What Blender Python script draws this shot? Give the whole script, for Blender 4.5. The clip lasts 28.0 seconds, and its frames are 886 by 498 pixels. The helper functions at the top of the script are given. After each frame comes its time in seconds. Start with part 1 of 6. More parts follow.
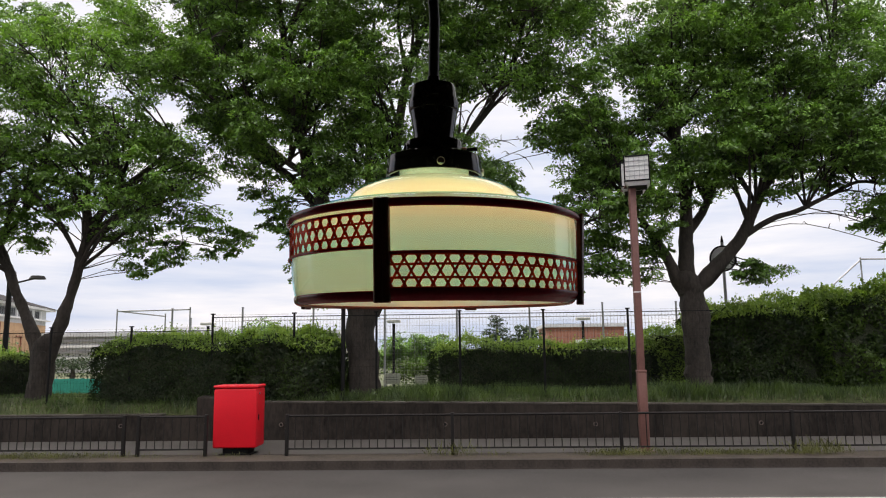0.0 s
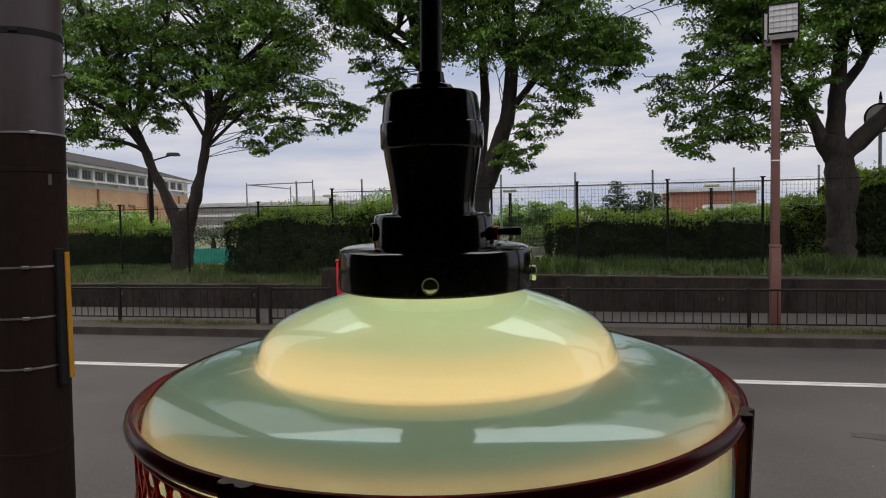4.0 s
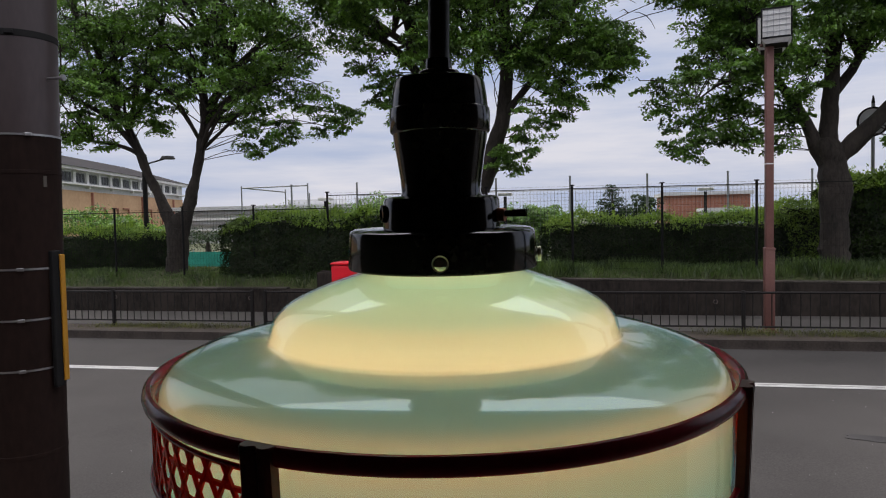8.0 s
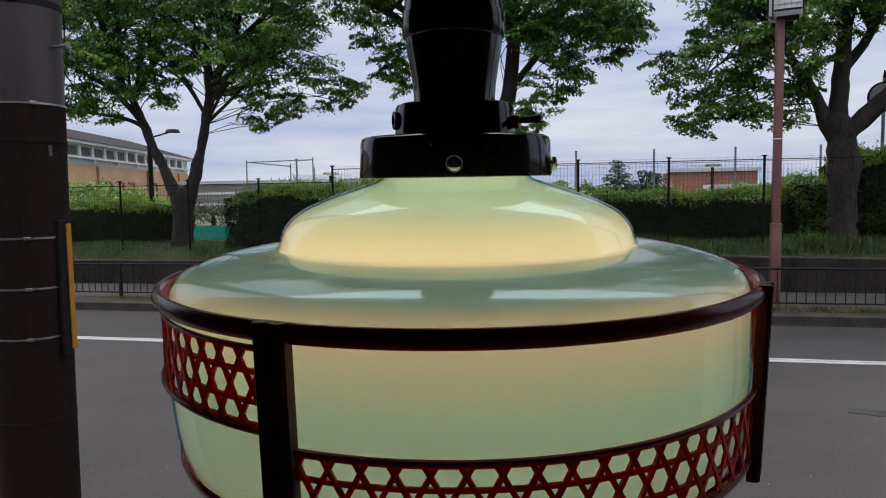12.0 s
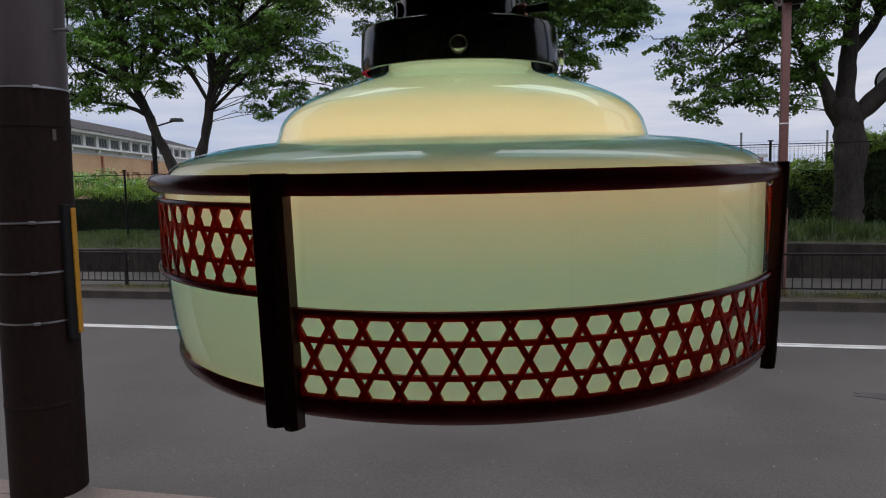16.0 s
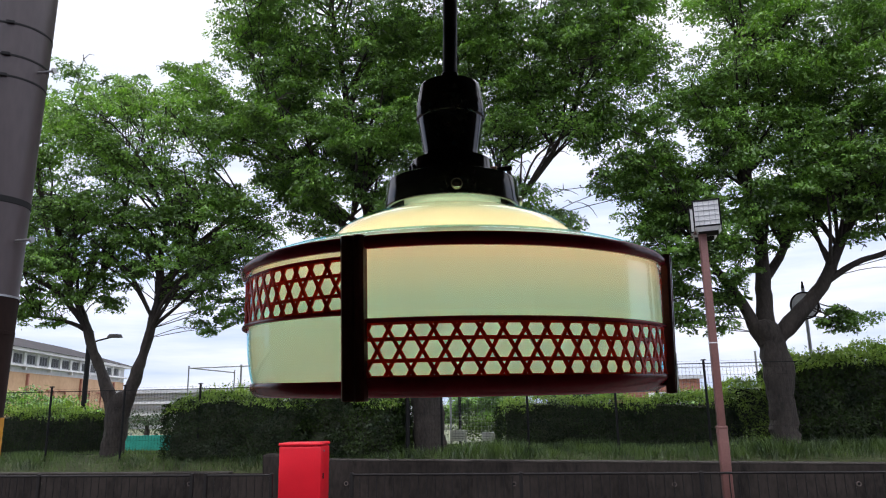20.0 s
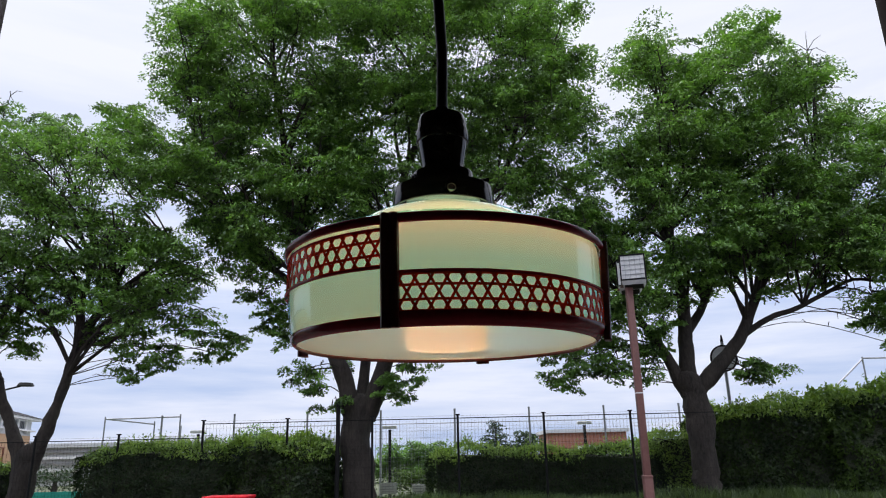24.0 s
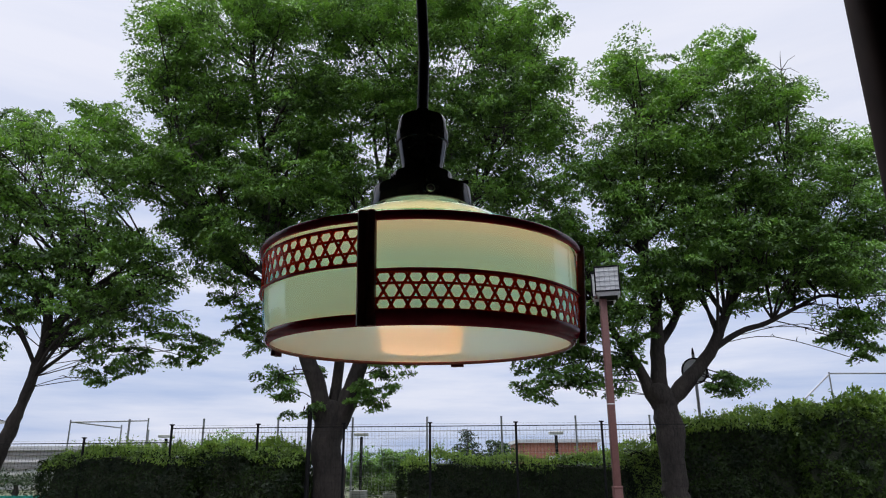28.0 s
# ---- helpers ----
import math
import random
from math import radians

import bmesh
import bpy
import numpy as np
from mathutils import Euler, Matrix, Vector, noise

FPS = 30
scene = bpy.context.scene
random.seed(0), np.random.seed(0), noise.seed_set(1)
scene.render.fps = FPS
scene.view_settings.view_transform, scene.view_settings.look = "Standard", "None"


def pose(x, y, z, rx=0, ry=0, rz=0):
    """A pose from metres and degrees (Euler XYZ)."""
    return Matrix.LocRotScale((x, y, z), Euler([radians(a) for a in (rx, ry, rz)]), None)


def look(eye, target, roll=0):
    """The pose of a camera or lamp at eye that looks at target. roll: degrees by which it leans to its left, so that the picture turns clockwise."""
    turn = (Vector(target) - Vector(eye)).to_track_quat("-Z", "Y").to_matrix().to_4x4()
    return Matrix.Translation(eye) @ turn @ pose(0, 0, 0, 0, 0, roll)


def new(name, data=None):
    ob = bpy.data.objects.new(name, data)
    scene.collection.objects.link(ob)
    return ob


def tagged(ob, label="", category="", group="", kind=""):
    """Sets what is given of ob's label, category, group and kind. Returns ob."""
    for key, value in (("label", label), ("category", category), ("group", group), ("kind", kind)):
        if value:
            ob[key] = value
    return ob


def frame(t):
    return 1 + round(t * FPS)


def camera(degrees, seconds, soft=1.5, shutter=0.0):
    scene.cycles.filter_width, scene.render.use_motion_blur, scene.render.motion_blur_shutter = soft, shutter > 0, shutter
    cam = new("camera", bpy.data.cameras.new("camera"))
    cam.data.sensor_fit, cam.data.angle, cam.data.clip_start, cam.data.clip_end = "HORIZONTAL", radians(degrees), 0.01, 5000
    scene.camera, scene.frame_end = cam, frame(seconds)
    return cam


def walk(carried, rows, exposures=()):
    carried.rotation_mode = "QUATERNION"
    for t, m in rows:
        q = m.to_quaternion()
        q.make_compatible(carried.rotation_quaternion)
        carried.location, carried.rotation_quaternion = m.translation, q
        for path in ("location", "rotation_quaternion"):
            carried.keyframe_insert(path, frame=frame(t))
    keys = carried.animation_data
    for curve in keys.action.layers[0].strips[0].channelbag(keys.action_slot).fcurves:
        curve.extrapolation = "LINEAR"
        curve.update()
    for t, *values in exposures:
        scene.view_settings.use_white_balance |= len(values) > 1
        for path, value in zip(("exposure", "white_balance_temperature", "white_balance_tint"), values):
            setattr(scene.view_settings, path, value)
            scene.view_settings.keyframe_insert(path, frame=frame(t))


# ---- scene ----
cam = camera(64.77, 28.0, soft=1.1)
# seconds, eye, target, lean
PATH = [
    (0, (0.0312, -0.6228, 2.0309), (-0.0444, 1.3558, 2.3129), -0.70),
    (0.5, (0.0401, -0.5979, 2.0396), (-0.0832, 1.3809, 2.3024), -0.44),
    (1, (0.0638, -0.5246, 2.0925), (-0.1595, 1.4596, 2.2065), -0.39),
    (1.5, (0.0523, -0.4128, 2.1456), (-0.2086, 1.5682, 2.0573), -0.53),
    (2, (0.0692, -0.3549, 2.1633), (-0.1067, 1.6322, 2.0200), -0.79),
    (2.5, (0.0734, -0.3411, 2.1678), (-0.1707, 1.6373, 2.0060), -0.68),
    (3, (0.0700, -0.3276, 2.2090), (-0.3063, 1.6255, 1.9992), -1.36),
    (3.5, (0.0846, -0.3246, 2.2202), (-0.3252, 1.6275, 2.0746), -1.10),
    (4, (0.0698, -0.3098, 2.2171), (-0.3457, 1.6441, 2.1194), -1.13),
    (4.5, (0.0612, -0.3078, 2.2178), (-0.3205, 1.6534, 2.1299), -1.21),
    (6.5, (0.0670, -0.3275, 2.2188), (-0.3191, 1.6335, 2.1453), -1.14),
    (7, (0.0548, -0.3181, 2.2123), (-0.3386, 1.6415, 2.1412), -1.15),
    (7.5, (0.0581, -0.3214, 2.2087), (-0.3391, 1.6370, 2.1269), -1.17),
    (8, (0.0657, -0.3194, 2.2076), (-0.3357, 1.6379, 2.1200), -1.13),
    (8.5, (0.0538, -0.3152, 2.2083), (-0.3497, 1.6415, 2.1148), -1.23),
    (9, (0.0598, -0.3210, 2.2055), (-0.3400, 1.6364, 2.1108), -1.17),
    (9.5, (0.0663, -0.3205, 2.1983), (-0.3384, 1.6356, 2.1001), -1.12),
    (10, (0.0558, -0.3202, 2.1959), (-0.3511, 1.6350, 2.0897), -1.18),
    (10.5, (0.0643, -0.3220, 2.1946), (-0.3433, 1.6329, 2.0845), -1.09),
    (11, (0.0608, -0.3167, 2.1872), (-0.3495, 1.6372, 2.0677), -0.95),
    (11.5, (0.0521, -0.3148, 2.1807), (-0.3614, 1.6369, 2.0382), -1.00),
    (12, (0.0611, -0.3170, 2.1774), (-0.3545, 1.6331, 2.0212), -0.86),
    (12.5, (0.0562, -0.3148, 2.1699), (-0.3640, 1.6330, 1.9979), -0.91),
    (13, (0.0528, -0.3167, 2.1624), (-0.3697, 1.6286, 1.9697), -0.91),
    (13.5, (0.0626, -0.3171, 2.1598), (-0.3603, 1.6261, 1.9476), -0.96),
    (15.5, (0.0532, -0.3038, 2.1382), (-0.3738, 1.6400, 1.9402), -1.11),
    (16, (0.0595, -0.3125, 2.1365), (-0.3687, 1.6321, 1.9494), -1.12),
    (16.5, (0.0632, -0.3149, 2.1355), (-0.3684, 1.6295, 1.9536), -1.04),
    (17, (0.0561, -0.3172, 2.1350), (-0.3792, 1.6265, 1.9550), -1.16),
    (17.5, (0.0660, -0.3381, 2.1235), (-0.3578, 1.6136, 2.0187), -1.07),
    (18, (0.0648, -0.3777, 2.0873), (-0.3088, 1.5738, 2.3152), -0.75),
    (18.5, (0.0604, -0.3955, 2.0583), (-0.2890, 1.5395, 2.4237), -1.05),
    (19, (0.0685, -0.4165, 2.0575), (-0.2568, 1.5174, 2.4505), -0.92),
    (19.5, (0.0567, -0.4332, 2.0660), (-0.2203, 1.5047, 2.4761), -0.96),
    (20, (0.0509, -0.4378, 2.0625), (-0.2034, 1.4984, 2.4944), -1.03),
    (20.5, (0.0590, -0.4417, 2.0603), (-0.2076, 1.4955, 2.4799), -0.84),
    (22.5, (0.0878, -0.5177, 2.0654), (-0.2350, 1.4253, 2.4126), -0.57),
    (23, (0.0744, -0.5652, 2.0424), (-0.2131, 1.3772, 2.4226), -0.31),
    (23.5, (0.0360, -0.5774, 2.0022), (-0.0849, 1.3626, 2.4738), -0.86),
    (24, (0.0159, -0.5624, 1.9843), (-0.0418, 1.3535, 2.5550), -1.27),
    (24.5, (0.0189, -0.5550, 1.9829), (0.0027, 1.3492, 2.5941), -1.24),
    (25, (0.0153, -0.5499, 1.9806), (0.0079, 1.3546, 2.5911), -0.89),
    (25.5, (0.0132, -0.5575, 1.9812), (0.0119, 1.3487, 2.5869), -0.78),
    (26, (0.0175, -0.5606, 1.9812), (0.0147, 1.3473, 2.5810), -0.61),
    (26.5, (0.0151, -0.5554, 1.9811), (0.0166, 1.3526, 2.5805), -0.53),
    (27, (0.0153, -0.5590, 1.9805), (0.0207, 1.3500, 2.5770), -0.53),
    (27.5, (0.0192, -0.5595, 1.9811), (0.0256, 1.3504, 2.5743), -0.46),
    (28, (0.0149, -0.5592, 1.9795), (0.0250, 1.3514, 2.5709), -0.50),
]
# exposure follows the clip's own automatic exposure
EXPOSURE = [(0.0, 0.24, 7450, 14), (1.0, 0.22, 7550, 14), (2.0, 0.16, 7750, 14), (3.0, 0.03, 7700, 14), (4.5, -0.29, 7150, 15), (7.0, -0.26, 6950, 15), (10.0, -0.24, 6700, 15), (12.0, -0.24, 6550, 14), (13.0, -0.25, 6550, 14), (16.0, -0.32, 6600, 14), (17.0, -0.07, 6550, 14), (18.0, -0.04, 6550, 15), (20.0, 0.40, 6500, 15), (23.0, 0.25, 6400, 14), (25.0, -0.10, 6350, 14), (28.0, -0.12, 6400, 14)]
walk(cam, [(t, look(eye, target, lean)) for t, eye, target, lean in PATH], EXPOSURE)

# ---- world and sun: a bright overcast sky ----
SUN_EL, SUN_AZ = 64.0, -60.0
world = bpy.data.worlds.new("overcast_sky")
scene.world = world
world.use_nodes = True
wn, wl = world.node_tree.nodes, world.node_tree.links
wn.clear()
w_out = wn.new("ShaderNodeOutputWorld")
w_bg = wn.new("ShaderNodeBackground")
w_sky = wn.new("ShaderNodeTexSky")
w_sky.sky_type = "NISHITA"
w_sky.sun_disc = False
w_sky.sun_elevation, w_sky.sun_rotation = radians(SUN_EL), radians(SUN_AZ)
w_sky.dust_density, w_sky.air_density = 3.0, 1.0
w_scale = wn.new("ShaderNodeMix")
w_scale.data_type, w_scale.blend_type = "RGBA", "MULTIPLY"
w_scale.inputs[0].default_value = 1.0
w_scale.inputs[7].default_value = (0.1, 0.1, 0.1, 1)
wl.new(w_sky.outputs[0], w_scale.inputs[6])
w_co = wn.new("ShaderNodeTexCoord")
w_map = wn.new("ShaderNodeMapping")
w_map.inputs["Scale"].default_value = (1.0, 1.0, 8.0)
wl.new(w_co.outputs["Generated"], w_map.inputs["Vector"])
w_noise = wn.new("ShaderNodeTexNoise")
w_noise.inputs["Scale"].default_value, w_noise.inputs["Detail"].default_value = 2.2, 7.0
w_noise.inputs["Roughness"].default_value = 0.55
wl.new(w_map.outputs[0], w_noise.inputs["Vector"])
w_ramp = wn.new("ShaderNodeValToRGB")
w_ramp.color_ramp.elements[0].position, w_ramp.color_ramp.elements[0].color = 0.36, (0.45, 0.57, 0.81, 1)
w_ramp.color_ramp.elements[1].position, w_ramp.color_ramp.elements[1].color = 0.62, (0.80, 0.85, 0.96, 1)
wl.new(w_noise.outputs[0], w_ramp.inputs[0])
# cloud brightness grows a little towards the zenith
w_sep = wn.new("ShaderNodeSeparateXYZ")
wl.new(w_co.outputs["Generated"], w_sep.inputs[0])
w_lift = wn.new("ShaderNodeMapRange")
w_lift.inputs["From Min"].default_value, w_lift.inputs["From Max"].default_value = 0.10, 0.60
w_lift.inputs["To Min"].default_value, w_lift.inputs["To Max"].default_value = 1.07, 1.20
wl.new(w_sep.outputs["Z"], w_lift.inputs["Value"])
# an added bright step above the view, mirrored as sky patches in the glass
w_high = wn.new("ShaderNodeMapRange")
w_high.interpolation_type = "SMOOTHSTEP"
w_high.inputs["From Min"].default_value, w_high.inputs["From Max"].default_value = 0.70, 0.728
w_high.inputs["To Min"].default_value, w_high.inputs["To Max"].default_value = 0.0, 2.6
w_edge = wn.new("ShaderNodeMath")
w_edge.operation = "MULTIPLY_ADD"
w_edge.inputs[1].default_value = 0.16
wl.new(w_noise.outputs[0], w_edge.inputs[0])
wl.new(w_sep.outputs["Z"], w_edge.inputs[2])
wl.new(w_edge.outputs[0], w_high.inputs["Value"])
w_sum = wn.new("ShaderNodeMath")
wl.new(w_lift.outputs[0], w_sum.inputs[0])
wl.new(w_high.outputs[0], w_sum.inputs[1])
w_cloud = wn.new("ShaderNodeVectorMath")
w_cloud.operation = "SCALE"
w_even = wn.new("ShaderNodeMapRange")
w_even.inputs["From Min"].default_value, w_even.inputs["From Max"].default_value = 0.20, 0.48
w_even.inputs["To Min"].default_value, w_even.inputs["To Max"].default_value = 0.0, 0.8
wl.new(w_sep.outputs["Z"], w_even.inputs["Value"])
w_tone = wn.new("ShaderNodeMix")
w_tone.data_type = "RGBA"
w_tone.inputs[7].default_value = (0.80, 0.825, 0.89, 1)
wl.new(w_even.outputs[0], w_tone.inputs[0])
wl.new(w_ramp.outputs[0], w_tone.inputs[6])
wl.new(w_tone.outputs[2], w_cloud.inputs[0])
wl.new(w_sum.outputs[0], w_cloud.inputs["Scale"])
w_mix = wn.new("ShaderNodeMix")
w_mix.data_type = "RGBA"
w_mix.inputs[0].default_value = 0.9
wl.new(w_scale.outputs[2], w_mix.inputs[6])
wl.new(w_cloud.outputs[0], w_mix.inputs[7])
wl.new(w_mix.outputs[2], w_bg.inputs["Color"])
w_bg.inputs["Strength"].default_value = 1.0
wl.new(w_bg.outputs[0], w_out.inputs["Surface"])

sun = new("sun", bpy.data.lights.new("sun", "SUN"))
sun.data.energy, sun.data.angle, sun.data.color = 2.1, radians(24), (1.0, 0.96, 0.9)
_a, _e = radians(SUN_AZ), radians(SUN_EL)
sun.matrix_world = look((math.sin(_a) * math.cos(_e) * 60, math.cos(_a) * math.cos(_e) * 60, math.sin(_e) * 60), (0, 0, 0))

# ---- materials ----
def shade(name):
    m = bpy.data.materials.new(name)
    m.use_nodes = True
    m.node_tree.nodes.clear()
    return m, m.node_tree.nodes, m.node_tree.links


def surface(name, dark, light, rough=0.7, metal=0.0, coarse=2.0, fine=30.0, bump=0.2, depth=0.01, spec=0.5, random_tone=0.0, stretch=(1, 1, 1), coat=0.0):
    """A principled surface with tone that varies at two scales, and fine relief."""
    m, n, l = shade(name)
    out, bsdf = n.new("ShaderNodeOutputMaterial"), n.new("ShaderNodeBsdfPrincipled")
    co, mp = n.new("ShaderNodeTexCoord"), n.new("ShaderNodeMapping")
    mp.inputs["Scale"].default_value = stretch
    l.new(co.outputs["Object"], mp.inputs["Vector"])
    big, small = n.new("ShaderNodeTexNoise"), n.new("ShaderNodeTexNoise")
    for tex, s, det in ((big, coarse, 5.0), (small, fine, 4.0)):
        tex.inputs["Scale"].default_value, tex.inputs["Detail"].default_value = s, det
        l.new(mp.outputs[0], tex.inputs["Vector"])
    add = n.new("ShaderNodeMath")
    add.operation = "MULTIPLY_ADD"
    add.inputs[1].default_value = 0.45
    l.new(small.outputs[0], add.inputs[0])
    half = n.new("ShaderNodeMath")
    half.operation = "MULTIPLY"
    half.inputs[1].default_value = 0.55
    l.new(big.outputs[0], half.inputs[0])
    l.new(half.outputs[0], add.inputs[2])
    tone = add.outputs[0]
    if random_tone:
        info, more = n.new("ShaderNodeObjectInfo"), n.new("ShaderNodeMath")
        more.operation = "MULTIPLY_ADD"
        more.inputs[1].default_value = random_tone
        l.new(info.outputs["Random"], more.inputs[0])
        l.new(tone, more.inputs[2])
        tone = more.outputs[0]
    ramp = n.new("ShaderNodeValToRGB")
    ramp.color_ramp.elements[0].position, ramp.color_ramp.elements[0].color = 0.34, (*dark, 1)
    ramp.color_ramp.elements[1].position, ramp.color_ramp.elements[1].color = 0.66, (*light, 1)
    l.new(tone, ramp.inputs[0])
    l.new(ramp.outputs[0], bsdf.inputs["Base Color"])
    bsdf.inputs["Roughness"].default_value, bsdf.inputs["Metallic"].default_value = rough, metal
    bsdf.inputs["Specular IOR Level"].default_value = spec
    bsdf.inputs["Coat Weight"].default_value = coat
    bsdf.inputs["Coat Roughness"].default_value = 0.05
    if bump:
        b = n.new("ShaderNodeBump")
        b.inputs["Strength"].default_value, b.inputs["Distance"].default_value = bump, depth
        l.new(small.outputs[0], b.inputs["Height"])
        l.new(b.outputs[0], bsdf.inputs["Normal"])
    l.new(bsdf.outputs[0], out.inputs["Surface"])
    return m


def leafy(name, dark, light, through_share=0.45, gloss=0.06):
    """Leaves: each one its own tone, letting some light through."""
    m, n, l = shade(name)
    out = n.new("ShaderNodeOutputMaterial")
    geo, ramp = n.new("ShaderNodeNewGeometry"), n.new("ShaderNodeValToRGB")
    ramp.color_ramp.elements[0].color, ramp.color_ramp.elements[1].color = (*dark, 1), (*light, 1)
    co, patch = n.new("ShaderNodeTexCoord"), n.new("ShaderNodeTexNoise")
    patch.inputs["Scale"].default_value, patch.inputs["Detail"].default_value = 2.1, 3.0
    l.new(co.outputs["Object"], patch.inputs["Vector"])
    mix = n.new("ShaderNodeMath")
    mix.operation = "MULTIPLY_ADD"
    mix.inputs[1].default_value = 0.26
    wide = n.new("ShaderNodeMapRange")
    wide.inputs["From Min"].default_value, wide.inputs["From Max"].default_value = 0.30, 0.70
    wide.inputs["To Min"].default_value, wide.inputs["To Max"].default_value = -0.10, 0.95
    wide.clamp = False
    l.new(patch.outputs[0], wide.inputs["Value"])
    l.new(geo.outputs["Random Per Island"], mix.inputs[0])
    l.new(wide.outputs[0], mix.inputs[2])
    sub = n.new("ShaderNodeMath")
    sub.operation = "SUBTRACT"
    sub.inputs[1].default_value = 0.10
    l.new(mix.outputs[0], sub.inputs[0])
    l.new(sub.outputs[0], ramp.inputs[0])
    dif, tra, glo = n.new("ShaderNodeBsdfDiffuse"), n.new("ShaderNodeBsdfTranslucent"), n.new("ShaderNodeBsdfGlossy")
    bright = n.new("ShaderNodeMix")
    bright.data_type, bright.blend_type = "RGBA", "MULTIPLY"
    bright.inputs[0].default_value = 1.0
    bright.inputs[7].default_value = (1.5, 1.6, 0.7, 1)
    l.new(ramp.outputs[0], bright.inputs[6])
    l.new(ramp.outputs[0], dif.inputs["Color"])
    l.new(bright.outputs[2], tra.inputs["Color"])
    glo.inputs["Roughness"].default_value = 0.45
    m1, m2 = n.new("ShaderNodeMixShader"), n.new("ShaderNodeMixShader")
    m1.inputs[0].default_value, m2.inputs[0].default_value = through_share, gloss
    l.new(dif.outputs[0], m1.inputs[1])
    l.new(tra.outputs[0], m1.inputs[2])
    l.new(m1.outputs[0], m2.inputs[1])
    l.new(glo.outputs[0], m2.inputs[2])
    l.new(m2.outputs[0], out.inputs["Surface"])
    return m


def sheen(n, l, least=0.085):
    """How strongly a polished skin mirrors: little straight on, far more at a glancing angle."""
    lw, power, scale = n.new("ShaderNodeLayerWeight"), n.new("ShaderNodeMath"), n.new("ShaderNodeMath")
    lw.inputs["Blend"].default_value = 0.5
    power.operation, scale.operation = "POWER", "MULTIPLY_ADD"
    power.inputs[1].default_value = 5.0
    scale.inputs[1].default_value, scale.inputs[2].default_value = 0.5, least
    l.new(lw.outputs["Facing"], power.inputs[0])
    l.new(power.outputs[0], scale.inputs[0])
    return scale.outputs[0]


def opal(name, body, glow, share, gloss_rough=0.03, cloud=0.08, least=0.05):
    """Opal glass: light is scattered back in one tint and let through in another; the skin is polished."""
    m, n, l = shade(name)
    out = n.new("ShaderNodeOutputMaterial")
    dif, tra, glo = n.new("ShaderNodeBsdfDiffuse"), n.new("ShaderNodeBsdfTranslucent"), n.new("ShaderNodeBsdfGlossy")
    co, tex, ramp = n.new("ShaderNodeTexCoord"), n.new("ShaderNodeTexNoise"), n.new("ShaderNodeValToRGB")
    tex.inputs["Scale"].default_value, tex.inputs["Detail"].default_value = 14.0, 3.0
    l.new(co.outputs["Object"], tex.inputs["Vector"])
    ramp.color_ramp.elements[0].color = (*[c * (1 - cloud) for c in body], 1)
    ramp.color_ramp.elements[1].color = (*[min(1, c * (1 + cloud)) for c in body], 1)
    l.new(tex.outputs[0], ramp.inputs[0])
    l.new(ramp.outputs[0], dif.inputs["Color"])
    tra.inputs["Color"].default_value = (*glow, 1)
    glo.inputs["Roughness"].default_value = gloss_rough
    m1, m2 = n.new("ShaderNodeMixShader"), n.new("ShaderNodeMixShader")
    m1.inputs[0].default_value = share
    l.new(dif.outputs[0], m1.inputs[1])
    l.new(tra.outputs[0], m1.inputs[2])
    l.new(sheen(n, l, least), m2.inputs[0])
    l.new(m1.outputs[0], m2.inputs[1])
    l.new(glo.outputs[0], m2.inputs[2])
    l.new(m2.outputs[0], out.inputs["Surface"])
    return m


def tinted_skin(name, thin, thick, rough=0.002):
    """The clear coloured skin of flashed glass: polished, its tint by height painting the bulb's uneven glow."""
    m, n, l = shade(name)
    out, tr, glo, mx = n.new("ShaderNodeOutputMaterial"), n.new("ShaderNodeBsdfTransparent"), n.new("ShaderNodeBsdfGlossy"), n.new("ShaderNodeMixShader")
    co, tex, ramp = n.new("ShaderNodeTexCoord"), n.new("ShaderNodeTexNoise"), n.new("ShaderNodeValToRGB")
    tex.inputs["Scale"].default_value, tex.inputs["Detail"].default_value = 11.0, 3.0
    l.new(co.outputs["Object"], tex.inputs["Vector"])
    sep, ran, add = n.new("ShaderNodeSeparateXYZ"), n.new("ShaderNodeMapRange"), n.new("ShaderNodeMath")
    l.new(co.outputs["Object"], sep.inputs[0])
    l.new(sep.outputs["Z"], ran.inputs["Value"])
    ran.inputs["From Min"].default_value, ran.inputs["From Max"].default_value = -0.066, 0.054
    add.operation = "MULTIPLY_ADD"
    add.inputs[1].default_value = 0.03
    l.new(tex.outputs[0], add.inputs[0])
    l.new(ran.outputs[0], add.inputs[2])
    # stops paint warm glow bands (thin) and dimmer green ones (thick) by height
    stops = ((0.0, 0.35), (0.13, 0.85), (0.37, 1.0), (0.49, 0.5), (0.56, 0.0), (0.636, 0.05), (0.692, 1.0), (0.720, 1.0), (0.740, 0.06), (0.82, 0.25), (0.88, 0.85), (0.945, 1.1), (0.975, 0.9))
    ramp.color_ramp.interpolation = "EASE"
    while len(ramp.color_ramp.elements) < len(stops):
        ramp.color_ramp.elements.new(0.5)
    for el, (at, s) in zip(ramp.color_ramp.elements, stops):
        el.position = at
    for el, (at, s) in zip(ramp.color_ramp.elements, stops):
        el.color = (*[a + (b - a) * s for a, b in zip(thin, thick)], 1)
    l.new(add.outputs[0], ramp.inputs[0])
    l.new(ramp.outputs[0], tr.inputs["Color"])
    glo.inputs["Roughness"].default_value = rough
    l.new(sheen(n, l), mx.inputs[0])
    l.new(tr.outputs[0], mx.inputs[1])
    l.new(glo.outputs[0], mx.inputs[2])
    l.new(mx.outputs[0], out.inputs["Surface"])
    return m


